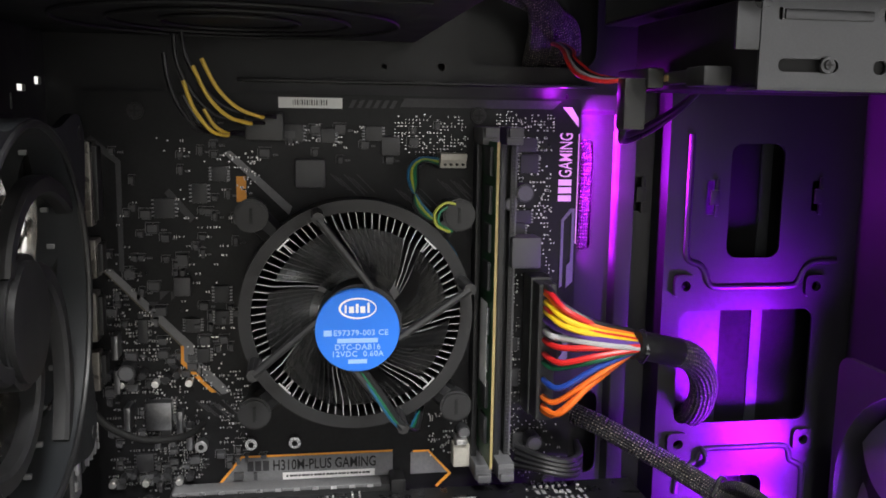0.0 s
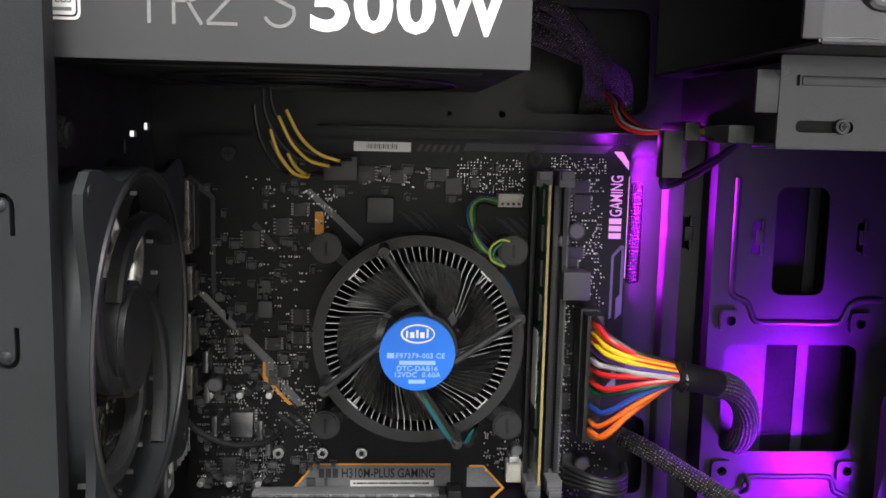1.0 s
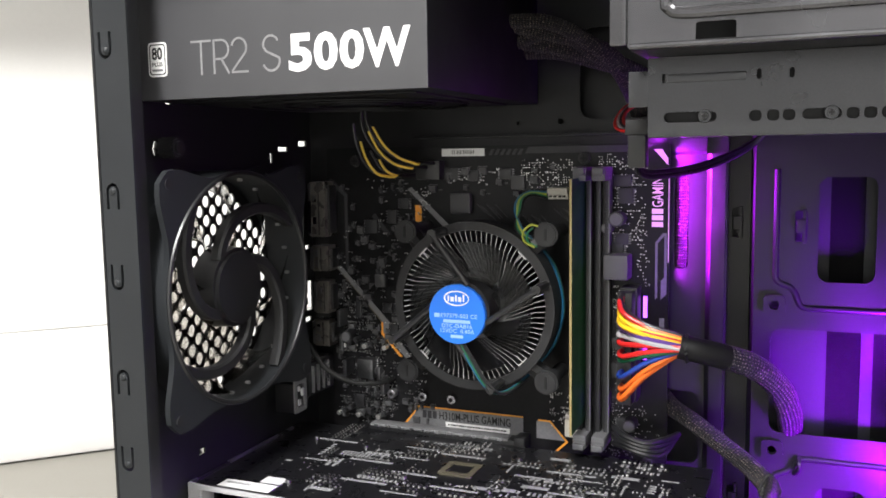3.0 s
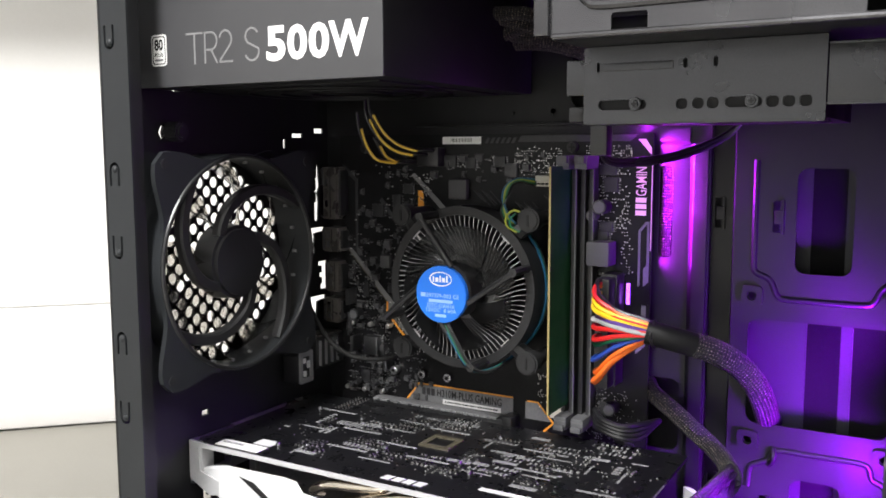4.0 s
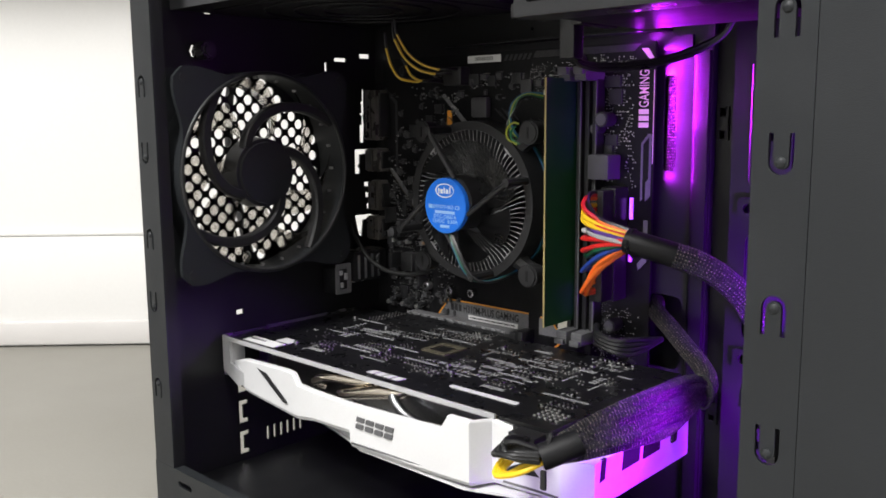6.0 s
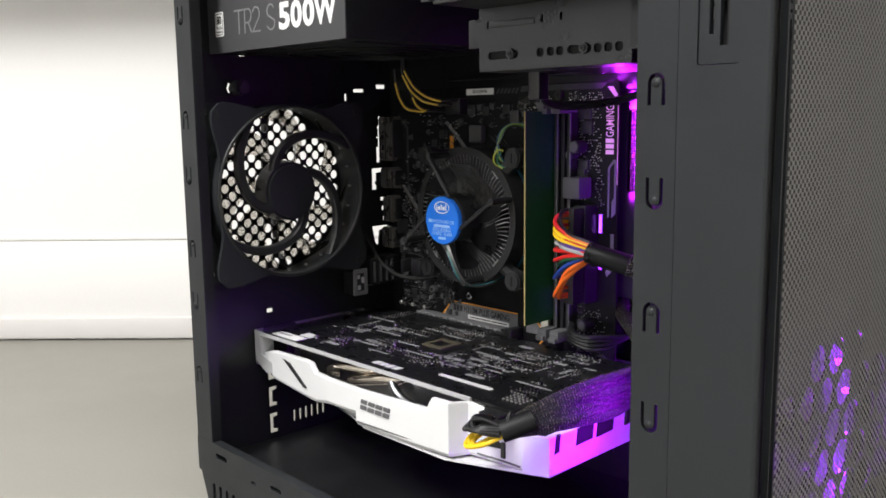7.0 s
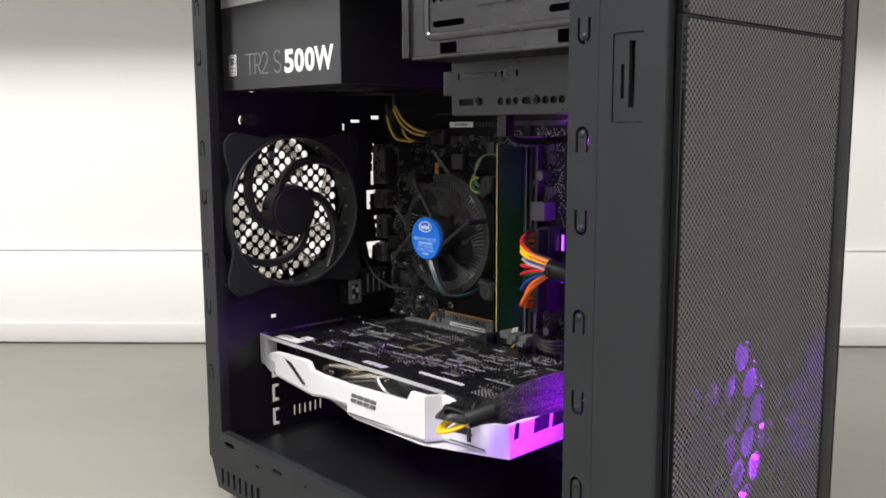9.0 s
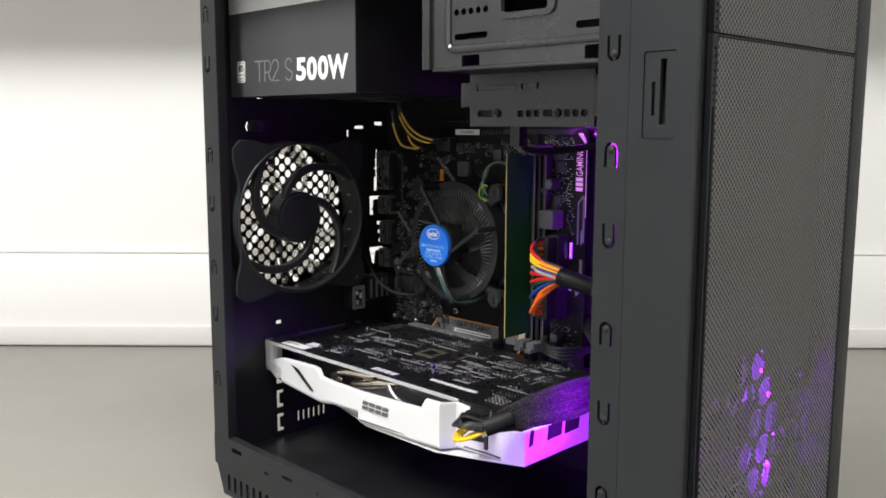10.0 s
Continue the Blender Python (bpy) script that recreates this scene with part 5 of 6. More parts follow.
tri = [(-0.560, 2.4720, 1.326), (-0.445, 2.4570, 1.318), (-0.212, 2.4160, 1.204), (-0.250, 2.4220, 1.200)]
front = [bm.verts.new((x, y - 0.002, z)) for x, y, z in tri]
deep = [bm.verts.new((x, y + 0.02, z)) for x, y, z in tri]
bm.faces.new(front)
for k in range(4):
    bm.faces.new((front[k], front[(k + 1) % 4], deep[(k + 1) % 4], deep[k]))
part("shroud_notch", bm, MATT, cover, "dark triangular notch")
part("shroud_lip", sweep(B(), [(0.38, 2.374, 1.142), (0.7, 2.378, 1.150), (1.0, 2.389, 1.156), (1.14, 2.393, 1.165)], 0.006, 6, 3), GREY, cover)
part("shroud_lip", sweep(B(), [(1.25, 2.503, 1.15), (1.40, 2.533, 1.142), (1.51, 2.552, 1.134)], 0.006, 6, 3), GREY, cover)
for k in range(4):
    x = 0.415 + 0.068 * k
    bm = B()
    for z in (1.230, 1.266):
        d = (z - 1.230) * 0.2
        plate(bm, "y", 2.366, 2.376, [(x + d, z), (x + d + 0.054, z), (x + d + 0.059, z + 0.024), (x + d + 0.005, z + 0.024)])
    part("maker_mark", bm, GREY, cover, "grey bars of the maker's mark")

# end of the shroud, lit by the intake fan's diodes
END = [(1.52, 2.555), (1.655, 2.61), (1.640, 3.45), (1.54, 3.55), (1.50, 3.55), (1.60, 3.44), (1.61, 2.63), (1.50, 2.58)]
bm = plate(B(), "z", 1.103, 1.305, END)
part("shroud_end", bm, WHITE, card, "white shroud end")
for y0, y1 in ((2.66, 2.70), (2.84, 2.98), (3.02, 3.16), (3.28, 3.32)):
    bm = plate(B(), "x", 1.640, 1.6560, [(y0 - 0.012, 1.212), (y1 - 0.012, 1.217), (y1, 1.308), (y0, 1.304)])
    part("end_slot", bm, INK, card)
bm = plate(B(), "z", 1.098, 1.112, [(-0.88, 2.78), (-0.35, 2.62), (0.34, 2.43), (0.40, 2.40), (1.1, 2.40), (1.52, 2.56), (1.65, 2.615), (1.635, 3.45), (1.54, 3.55), (-0.9, 3.5)], [disc(-0.2, 3.0, 0.44, 40), disc(0.85, 3.0, 0.44, 40)])
part("shroud_bottom", bm, WHITE, card)
bm = B()
tri = [(1.235, 2.4990, 1.205), (1.36, 2.5250, 1.262), (1.42, 2.5370, 1.205)]
front = [bm.verts.new((x, y - 0.003, z)) for x, y, z in tri]
deep = [bm.verts.new((x, y + 0.02, z)) for x, y, z in tri]
bm.faces.new(front)
for k in range(3):
    bm.faces.new((front[k], front[(k + 1) % 3], deep[(k + 1) % 3], deep[k]))
part("shroud_notch", bm, MATT, cover, "dark triangular notch")
for cx in (-0.2, 0.85):
    f = part("fan_hub", cyl(B(), (cx, 3.0, 1.115), "z", 0.15, 0.05, 28), BLACK, card)
    for k in range(9):
        a = radians(40 * k)
        bm = box(B(), 0.14, 0.42, -0.05, 0.05, 0, 0.006)
        bmesh.ops.transform(bm, matrix=Matrix.Translation((cx, 3.0, 1.135)) @ Matrix.Rotation(a, 4, "Z") @ Matrix.Rotation(radians(28), 4, "X"), verts=bm.verts)
        part("fan_blade", bm, BLACK, f)
# cooler between board and shroud
bm = B()
for k in range(44):
    x = -0.62 + 0.040 * k
    box(bm, x, x + 0.006, 2.62, 3.45, 1.185, 1.375)
part("fin_stack", bm, ALU, card, "thin aluminium cooling fins")
part("cooler_base", box(B(), -0.05, 0.6, 2.80, 3.40, 1.375, 1.41), NICKEL, card)
part("cooler_plate", box(B(), -0.55, 1.10, 2.606, 2.614, 1.25, 1.418, 0.003), DARK_STEEL, card, "dull steel cooler plate")
part("heat_pipe", sweep(B(), [(-0.10, 2.60, 1.29), (-0.12, 2.545, 1.315), (-0.02, 2.53, 1.365), (0.14, 2.535, 1.385), (0.30, 2.58, 1.390), (0.36, 2.70, 1.39)], 0.028, 12, 6), NICKEL, card, "bent metal heat pipe")
part("heat_pipe", sweep(B(), [(0.06, 2.60, 1.27), (0.12, 2.545, 1.300), (0.30, 2.530, 1.345), (0.45, 2.535, 1.378), (0.53, 2.58, 1.385), (0.56, 2.75, 1.385)], 0.034, 12, 6), NICKEL, card, "bent metal heat pipe")
part("heat_pipe", sweep(B(), [(0.50, 2.70, 1.385), (0.50, 2.56, 1.385), (0.535, 2.53, 1.345), (0.60, 2.53, 1.300), (0.71, 2.535, 1.272), (0.86, 2.56, 1.262), (0.95, 2.60, 1.262)], 0.028, 12, 6), DARK_STEEL, card, "dark heat pipe")

# parts on the card's upper side
rng = random.Random(9)


def up(name, outline, material, label="", h=0.003):
    return part(name, plate(B(), "z", GZ + 0.0004, GZ + h, outline), material, card, label)


up("label", rect(-0.80, 2.545, -0.50, 2.635), LABEL, "white label with unreadable print")
bars = [(-0.775 + 0.012 * k, 2.60, 0.004, 0.012, 0.0008) for k in range(12)]
many("fine_print", *crumbs(bars, GZ + 0.003, "z", 1), SILK, card)
up("label", rect(-0.62, 2.655, -0.50, 2.735), SILK_LIT, "small pale label")
up("white_bar", rect(0.755, 2.676, 1.180, 2.712, 0.012, 3), SILK_LIT, "long white printed bar")
for k in range(4):
    x = 0.27 + 0.062 * k
    up("mark_block", [(x, 2.575), (x + 0.048, 2.575), (x + 0.058, 2.625), (x + 0.010, 2.625)], SILK_LIT, "white block of a maker's mark")
for x, y in ((-0.48, 2.70), (0.615, 2.855), (-0.35, 3.30), (0.05, 2.95), (0.52, 2.93), (0.05, 3.40), (0.52, 3.40), (1.10, 3.42), (-0.70, 3.35), (1.30, 2.95)):
    bm = cyl(B(), (x, y, GZ), "z", 0.019, 0.018, 14, 0.015, 0.004)
    part("card_screw", bm, DARK_STEEL, card, "small bright screw")
carrier = part("chip_carrier", plate(B(), "z", GZ + 0.0005, GZ + 0.010, rect(0.18, 3.07, 0.37, 3.26, 0.01, 2), [rect(0.215, 3.105, 0.335, 3.225)]), BEIGE, card, "beige square chip carrier")
part("chip_back", box(B(), 0.220, 0.330, 3.110, 3.220, GZ + 0.0005, GZ + 0.005), BOARD, carrier)
silk, tin, dark = [], [], []


def comb(x, y, n, pitch, long_, wide, along="x", pads=True):
    """A row of alike chips: n bars side by side along one axis, with tinned ends."""
    for k in range(n):
        if rng.random() < 0.12:
            continue
        px, py = (x + pitch * k, y) if along == "x" else (x, y + pitch * k)
        ha, hb = (wide / 2, long_ / 2) if along == "x" else (long_ / 2, wide / 2)
        if pads:
            dark.append((px, py, ha * 0.9, hb * 0.6, 0.008))
            if along == "x":
                tin.extend([(px, py - hb, ha * 0.8, 0.0045, 0.007), (px, py + hb, ha * 0.8, 0.0045, 0.007)])
            else:
                tin.extend([(px - ha, py, 0.0045, hb * 0.8, 0.007), (px + ha, py, 0.0045, hb * 0.8, 0.007)])
        else:
            silk.append((px, py, ha, hb, 0.001))


# larger printed fields and rows of chips, block by block
CARD_BLOCKS = [(-0.62, 3.42, 9, 0.030), (-0.55, 3.10, 7, 0.034), (-0.30, 3.30, 8, 0.028), (-0.18, 2.90, 10, 0.026), (-0.10, 3.46, 12, 0.026), (0.05, 2.82, 7, 0.030), (0.30, 2.84, 9, 0.028), (0.44, 3.02, 6, 0.030), (0.46, 3.34, 10, 0.026),
               (0.58, 2.92, 5, 0.030), (0.66, 3.12, 8, 0.028), (0.78, 3.36, 9, 0.028), (0.88, 2.86, 4, 0.036), (0.95, 3.14, 5, 0.034), (1.05, 3.46, 9, 0.028), (1.25, 3.20, 4, 0.030), (-0.34, 2.74, 5, 0.030), (0.16, 3.42, 8, 0.028)]
CARD_BLOCKS += [(-0.66 + 0.19 * k, 2.96 + 0.11 * (k % 5), 4 + k % 4, 0.026 + 0.004 * (k % 3)) for k in range(11)]
CARD_BLOCKS += [(-0.40 + 0.21 * k, 2.76 + 0.16 * (k % 4), 5 + k % 3, 0.024 + 0.003 * (k % 4)) for k in range(9)]
for x, y, n, pitch in CARD_BLOCKS:
    along = rng.choice("xy")
    for row in range(rng.choice((1, 2, 2, 3))):
        step = rng.choice((0.045, 0.055, 0.065)) * row
        comb(x + (0 if along == "x" else step), y + (step if along == "x" else 0), n - rng.randrange(3), pitch, rng.choice((0.022, 0.030, 0.038)), pitch * rng.choice((0.45, 0.6)), along, rng.random() < 0.62)
    if rng.random() < 0.7:
        w, h = rng.choice(((0.10, 0.006), (0.006, 0.07), (0.07, 0.018), (0.13, 0.010)))
        silk.append((x + 0.05, y - 0.05, w, h, 0.001))
    for k in range(8):
        tin.append((x + 0.02 * rng.randrange(-3, 12), y + 0.02 * rng.randrange(-4, 6), 0.0035, 0.0035, 0.004))
for x, y, w, h in ((0.66, 3.20, 0.10, 0.012), (0.98, 3.10, 0.085, 0.010), (0.93, 2.96, 0.075, 0.008), (0.99, 3.02, 0.030, 0.022), (0.60, 2.99, 0.035, 0.020), (-0.43, 3.05, 0.010, 0.06), (-0.39, 3.05, 0.010, 0.06), (0.72, 3.50, 0.055, 0.018), (1.32, 3.38, 0.045, 0.008)):
    silk.append((x, y, w, h, 0.001))
silk = [q for q in silk if not (0.12 < q[0] < 0.47 and 2.99 < q[1] < 3.32)]
tin = [q for q in tin if not (0.12 < q[0] < 0.47 and 2.99 < q[1] < 3.32)]
dark = [q for q in dark if not (0.12 < q[0] < 0.47 and 2.99 < q[1] < 3.32)]
for k in range(12):
    silk.append((-0.44 + 0.022 * k, 3.20, 0.007, 0.035, 0.001))
    silk.append((0.03 + 0.026 * k, 3.52, 0.008, 0.022, 0.001))
many("silkscreen_field", *crumbs(silk, GZ, "z", 1), SILK_MID, card, "grey printed outlines", "stuff")
many("solder_field", *crumbs(tin, GZ, "z", 1), TIN, card, "fine tinned solder points", "stuff")
many("component_field", *crumbs(dark, GZ, "z", 1), BLACK, card, "", "stuff")
pins = [(1.33 + 0.030 * (k % 5), 2.62 + 0.030 * (k // 5), 0.006, 0.006, 0.007) for k in range(20)]
many("pin_field", *crumbs(pins, GZ, "z", 1), TIN, card, "tinned pins of the power socket", "stuff")
part("power_socket", box(B(), 1.30, 1.50, 2.50, 2.62, 1.36, GZ - 0.017, 0.006), BLACK, card)

# ---- rear fan ----
rear_fan = thing("rear_fan", (-0.83, FAN_Y, FAN_Z - 0.6), "black case fan screwed to the rear grille", "fan")
bm = B()
for s in (-0.952, -0.735):
    hole = [disc(FAN_Y, FAN_Z, 0.572, 56)] + [disc(FAN_Y + a, FAN_Z + b, 0.022, 10) for a in (-0.542, 0.542) for b in (-0.542, 0.542)]
    # waisted flange: corners stand out beyond the round barrel
    ring_pts = []
    for k in range(128):
        a = 2 * math.pi * k / 128
        c, d = abs(math.cos(a)), abs(math.sin(a))
        square = min(0.606 / max(c, d), 0.812 - 0.9 * (1 - min(c, d) / max(c, d)) ** 2 * 0.12)
        f = min(1.0, max(0.0, (min(c, d) / max(c, d) - 0.25) / 0.55))
        r = 0.594 + (square - 0.594) * f * f * (3 - 2 * f)
        ring_pts.append((FAN_Y + r * math.cos(a), FAN_Z + r * math.sin(a)))
    plate(bm, "x", s, s + 0.028, ring_pts, hole)
part("flange", bm, BEZEL, rear_fan)
bm = plate(B(), "x", -0.93, -0.73, disc(FAN_Y, FAN_Z, 0.592, 64), [disc(FAN_Y, FAN_Z, 0.572, 64)])
part("barrel", bm, BEZEL, rear_fan)
for a in (-1, 1):
    for b in (-1, 1):
        part("screw", cyl(B(), (-0.738, FAN_Y + 0.542 * a, FAN_Z + 0.542 * b), "x", 0.030, 0.035, 12, None, 0.005), MATT, rear_fan)
hub = part("hub", cyl(B(), (-0.90, FAN_Y, FAN_Z), "x", 0.212, 0.165, 40, 0.200, 0.02), BLACK, rear_fan, "glossy black hub")


def blades(parent, cy, cz, r0, r1, x0, depth, count, wide, sweep_by, material, start=0.0, name="blade"):
    for k in range(count):
        bm = B()
        grid = []
        for i in range(9):
            row = []
            for j in range(6):
                f, g = i / 8, j / 5
                r = r0 + (r1 - r0) * f
                t = radians(start + k * 360 / count + wide * (0.7 + 0.5 * f) * (g - 0.5) + sweep_by * f * f)
                row.append(bm.verts.new((x0 + depth * g - 0.02 * math.sin(3.14 * g), cy + r * math.cos(t), cz + r * math.sin(t))))
            grid.append(row)
        for i in range(8):
            for j in range(5):
                bm.faces.new((grid[i][j], grid[i + 1][j], grid[i + 1][j + 1], grid[i][j + 1]))
        bmesh.ops.solidify(bm, geom=bm.faces[:], thickness=0.010)
        part(name, bm, material, parent)


SMOKE = bpy.data.materials.new("smoky_clear_plastic")
SMOKE.use_nodes = True
_s = SMOKE.node_tree.nodes["Principled BSDF"]
_s.inputs["Base Color"].default_value = (0.56, 0.52, 0.46, 1)
_s.inputs["Roughness"].default_value = 0.08
_s.inputs["IOR"].default_value = 1.10
_s.inputs["Transmission Weight"].default_value = 1.0
blades(hub, FAN_Y, FAN_Z, 0.195, 0.555, -0.91, 0.11, 7, 30, 34, SMOKE, 62)


def band(pts, half, deep):
    """A flat bar that follows points in the fan's plane, with chamfered edges."""
    bm = B()
    rings = []
    for k, (x, y, z) in enumerate(pts):
        a, b = pts[max(k - 1, 0)], pts[min(k + 1, len(pts) - 1)]
        dy, dz = b[1] - a[1], b[2] - a[2]
        n = math.hypot(dy, dz)
        u, v = -dz / n, dy / n
        rings.append([bm.verts.new((x + d, y + u * w, z + v * w)) for w, d in ((-half, -deep), (-half, deep * 0.5), (-half * 0.7, deep), (half * 0.7, deep), (half, deep * 0.5), (half, -deep))])
    for a, b in zip(rings, rings[1:]):
        for k in range(6):
            bm.faces.new((a[k], a[(k + 1) % 6], b[(k + 1) % 6], b[k]))
    bm.faces.new(rings[0][::-1])
    bm.faces.new(rings[-1])
    return bm


for k in range(4):
    pts = []
    for q in range(13):
        f = q / 12
        r, t = 0.190 + 0.390 * f, radians(30 + 91 * k + 98 * (1 - f) ** 1.1)
        pts.append((-0.775 + 0.02 * f, FAN_Y + r * math.cos(t), FAN_Z + r * math.sin(t)))
    part("strut", band(pts, 0.030, 0.026), MATT, rear_fan, "curved black strut")

part("lip", sweep(B(), [(-0.707, FAN_Y + 0.578 * math.cos(radians(a)), FAN_Z + 0.578 * math.sin(radians(a))) for a in range(0, 361, 10)], 0.012, 8, 2), BLACK, rear_fan, "smooth rounded inner lip")
knob = cyl(B(), (-0.952, 2.44, 3.135), "x", 0.048, 0.11, 22, 0.044, 0.012)
for k in range(14):
    a = 2 * math.pi * k / 14
    box(knob, -0.945, -0.86, -0.005, 0.005, -0.006, 0.006, 0.0, Matrix.Translation((0, 2.44 + 0.047 * math.cos(a), 3.135 + 0.047 * math.sin(a))))
part("thumb_screw", knob, BLACK, case, "knurled black thumb screw")
tab = piece_mesh("barrel_tab", box(B(), -0.012, 0.012, -0.008, 0.008, -0.008, 0.008, 0.002), SILK_MID)
pieces("barrel_tab", tab, [(-0.82, FAN_Y + 0.558 * math.cos(radians(15 * k)), FAN_Z + 0.558 * math.sin(radians(15 * k))) for k in range(24)], rear_fan)

# ---- intake fan behind the front mesh, with diodes ----
intake = thing("intake_fan", (2.58, INTAKE_Y, INTAKE_Z - 0.6), "black intake fan with violet diodes behind the front mesh", "fan")
outer = rect(INTAKE_Y - 0.6, INTAKE_Z - 0.6, INTAKE_Y + 0.6, INTAKE_Z + 0.6, 0.07, 5)
for x in (2.47, 2.745):
    part("flange", plate(B(), "x", x, x + 0.028, outer, [disc(INTAKE_Y, INTAKE_Z, 0.57, 48)]), MATT, intake)
FROST = bpy.data.materials.new("frosted_plastic")
FROST.use_nodes = True
_b = FROST.node_tree.nodes["Principled BSDF"]
_b.inputs["Base Color"].default_value = (0.13, 0.13, 0.14, 1)
_b.inputs["Roughness"].default_value = 0.35
_b.inputs["Transmission Weight"].default_value = 0.35
part("barrel", plate(B(), "x", 2.49, 2.62, disc(INTAKE_Y, INTAKE_Z, 0.592, 56), [disc(INTAKE_Y, INTAKE_Z, 0.572, 56)]), MATT, intake)
part("light_ring", plate(B(), "x", 2.62, 2.75, disc(INTAKE_Y, INTAKE_Z, 0.592, 56), [disc(INTAKE_Y, INTAKE_Z, 0.572, 56)]), FROST, intake, "frosted barrel lit violet")
hub2 = part("hub", cyl(B(), (2.53, INTAKE_Y, INTAKE_Z), "x", 0.21, 0.2, 36, None, 0.02), MATT, intake)
blades(hub2, INTAKE_Y, INTAKE_Z, 0.20, 0.555, 2.56, 0.14, 9, 30, 30, FROST, 10)
for k, a in enumerate((42, 22, -3, -22, -46, 138, 158, 202, 226)):
    y, z = INTAKE_Y + 0.552 * math.cos(radians(a)), INTAKE_Z + 0.552 * math.sin(radians(a))
    part("diode", box(B(), 2.735, 2.765, y - 0.012, y + 0.012, z - 0.012, z + 0.012, 0.003), LED_FILL, intake, "glowing violet diode")

# ---- hard drive in the small bracket ----
drive = thing("hard_drive", (1.9, 2.95, 3.15), "dark hard drive under the bay cage", "hard drive")
part("body", box(B(), 1.358, 2.22, 2.4465, 3.40, 3.152, 3.41, 0.006), PSU_BODY, drive)
part("connector_strip", box(B(), 1.30, 1.345, 2.60, 3.05, 3.168, 3.21, 0.004), BLACK, drive)
part("gold_contacts", box(B(), 1.298, 1.302, 2.95, 3.03, 3.178, 3.200), BRASS, drive)

power = thing("drive_power_lead", (1.2, 3.2, 3.1), "drive power lead with black plug and coloured wires", "cable")
part("plug", box(B(), 1.24, 1.30, 2.98, 3.28, 3.155, 3.225, 0.008), BLACK, power)
part("plug_cap", box(B(), 1.165, 1.245, 3.00, 3.08, 3.01, 3.19, 0.008), BLACK, power)
for k, c in enumerate(("red", "grey", "black", "red")):
    part("wire", sweep(B(), [(1.20, 3.06 + 0.02 * k, 3.185), (1.12, 3.12 + 0.02 * k, 3.180 + 0.008 * k), (1.065 + 0.010 * k, 3.22 + 0.015 * k, 3.205 + 0.012 * k), (1.055 + 0.012 * k, 3.32 + 0.015 * k, 3.255 + 0.008 * k), (1.075 + 0.014 * k, 3.46, 3.310), (1.10 + 0.01 * k, 3.66, 3.35), (1.12, 3.86, 3.37)], 0.0082, 8), WIRES[c], power)
data = thing("data_lead", (1.3, 3.2, 3.0), "thin black data lead hanging from the drive", "cable")
part("plug", box(B(), 1.24, 1.33, 2.55, 2.68, 3.15, 3.21, 0.008), MATT, data)
for k in range(2):
    part("lead", sweep(B(), [(1.20, 3.07, 3.03 + 0.015 * k), (1.205, 3.12, 2.985 + 0.015 * k), (1.26, 3.24, 2.965 + 0.02 * k), (1.40, 3.42, 2.985 + 0.02 * k), (1.54, 3.54, 3.035 + 0.02 * k), (1.66, 3.60, 3.11 + 0.01 * k), (1.74, 3.58, 3.20)], 0.014, 8), WIRES["black"], data)

# ---- sleeved looms from the supply through the tray ----
loom = thing("supply_loom", (0.9, 3.5, 3.3), "black braided supply cables going behind the tray", "cable")
for k in range(5):
    b = 0.03 * math.sin(2.3 * k)
    part("sleeve", sweep(B(), [(0.50, 3.30 + 0.06 * k, 3.74 - 0.035 * k + b), (0.72, 3.34 + 0.06 * k, 3.72 - 0.03 * k - b), (0.92 + 0.035 * k, 3.48 + 0.05 * k, 3.60 - 0.03 * k + b), (1.02 + 0.045 * k, 3.66 + 0.03 * k, 3.44 - b), (1.05 + 0.05 * k, 3.87, 3.28 + b)], 0.036, 12), SLEEVE, loom, "woven sleeve")

part("sleeve", sweep(B(), [(1.295, 3.855, 2.30), (1.300, 3.845, 2.60), (1.305, 3.845, 2.85), (1.290, 3.855, 3.20)], 0.042, 12), SLEEVE, loom, "woven sleeve behind the tray")

# ---- main power cable ----
main = thing("main_power_cable", (1.4, 3.4, 1.7), "main power cable with bright coloured wires and braided sleeve", "cable")
colours = [("black", 2.350), ("red", 2.335), ("orange", 2.320), ("yellow", 2.285), ("red", 2.262), ("yellow", 2.245), ("violet", 2.210), ("red", 2.125), ("grey", 2.165),
           ("red", 2.065), ("green", 2.030), ("blue", 1.955), ("orange", 1.880), ("orange", 1.840), ("orange", 1.825)]
for k, (c, z) in enumerate(colours):
    f = k / (len(colours) - 1)
    y0 = BY - 0.22 - 0.012 * (k % 2)
    out = 0.055 + 0.03 * math.sin(3.14 * f) + 0.012 * (k % 3) + (0.05 if c == "grey" else 0.0)
    a = 2 * math.pi * k / 16
    keep = 0.75 if k < 9 else 0.93
    mid = 0.42 if k < 9 else 0.52
    pts = [(1.055, y0 + 0.06, z), (1.050, y0 - 0.03 - out * 0.5, z + 0.004), (1.085, y0 - 0.13 - 0.03 * (k % 2), z * keep + 2.16 * (1 - keep)), (1.20, 3.30 + 0.02 * math.cos(a), 2.16 + (z - 2.16) * mid),
           (1.36, 3.295 + 0.035 * math.cos(a), 2.152 + 0.05 * (0.5 - f) * 1.8), (1.42, 3.305 + 0.03 * math.cos(a), 2.14 + 0.04 * (0.5 - f))]
    part("wire", sweep(B(), pts, 0.0128, 8, 5), WIRES[c], main, c + " wire")
part("shrink_tube", sweep(B(), [(1.365, 3.295, 2.152), (1.44, 3.31, 2.135), (1.52, 3.345, 2.112), (1.595, 3.385, 2.088)], 0.060, 14, 5), SHRINK, main, "smooth black shrink tube")
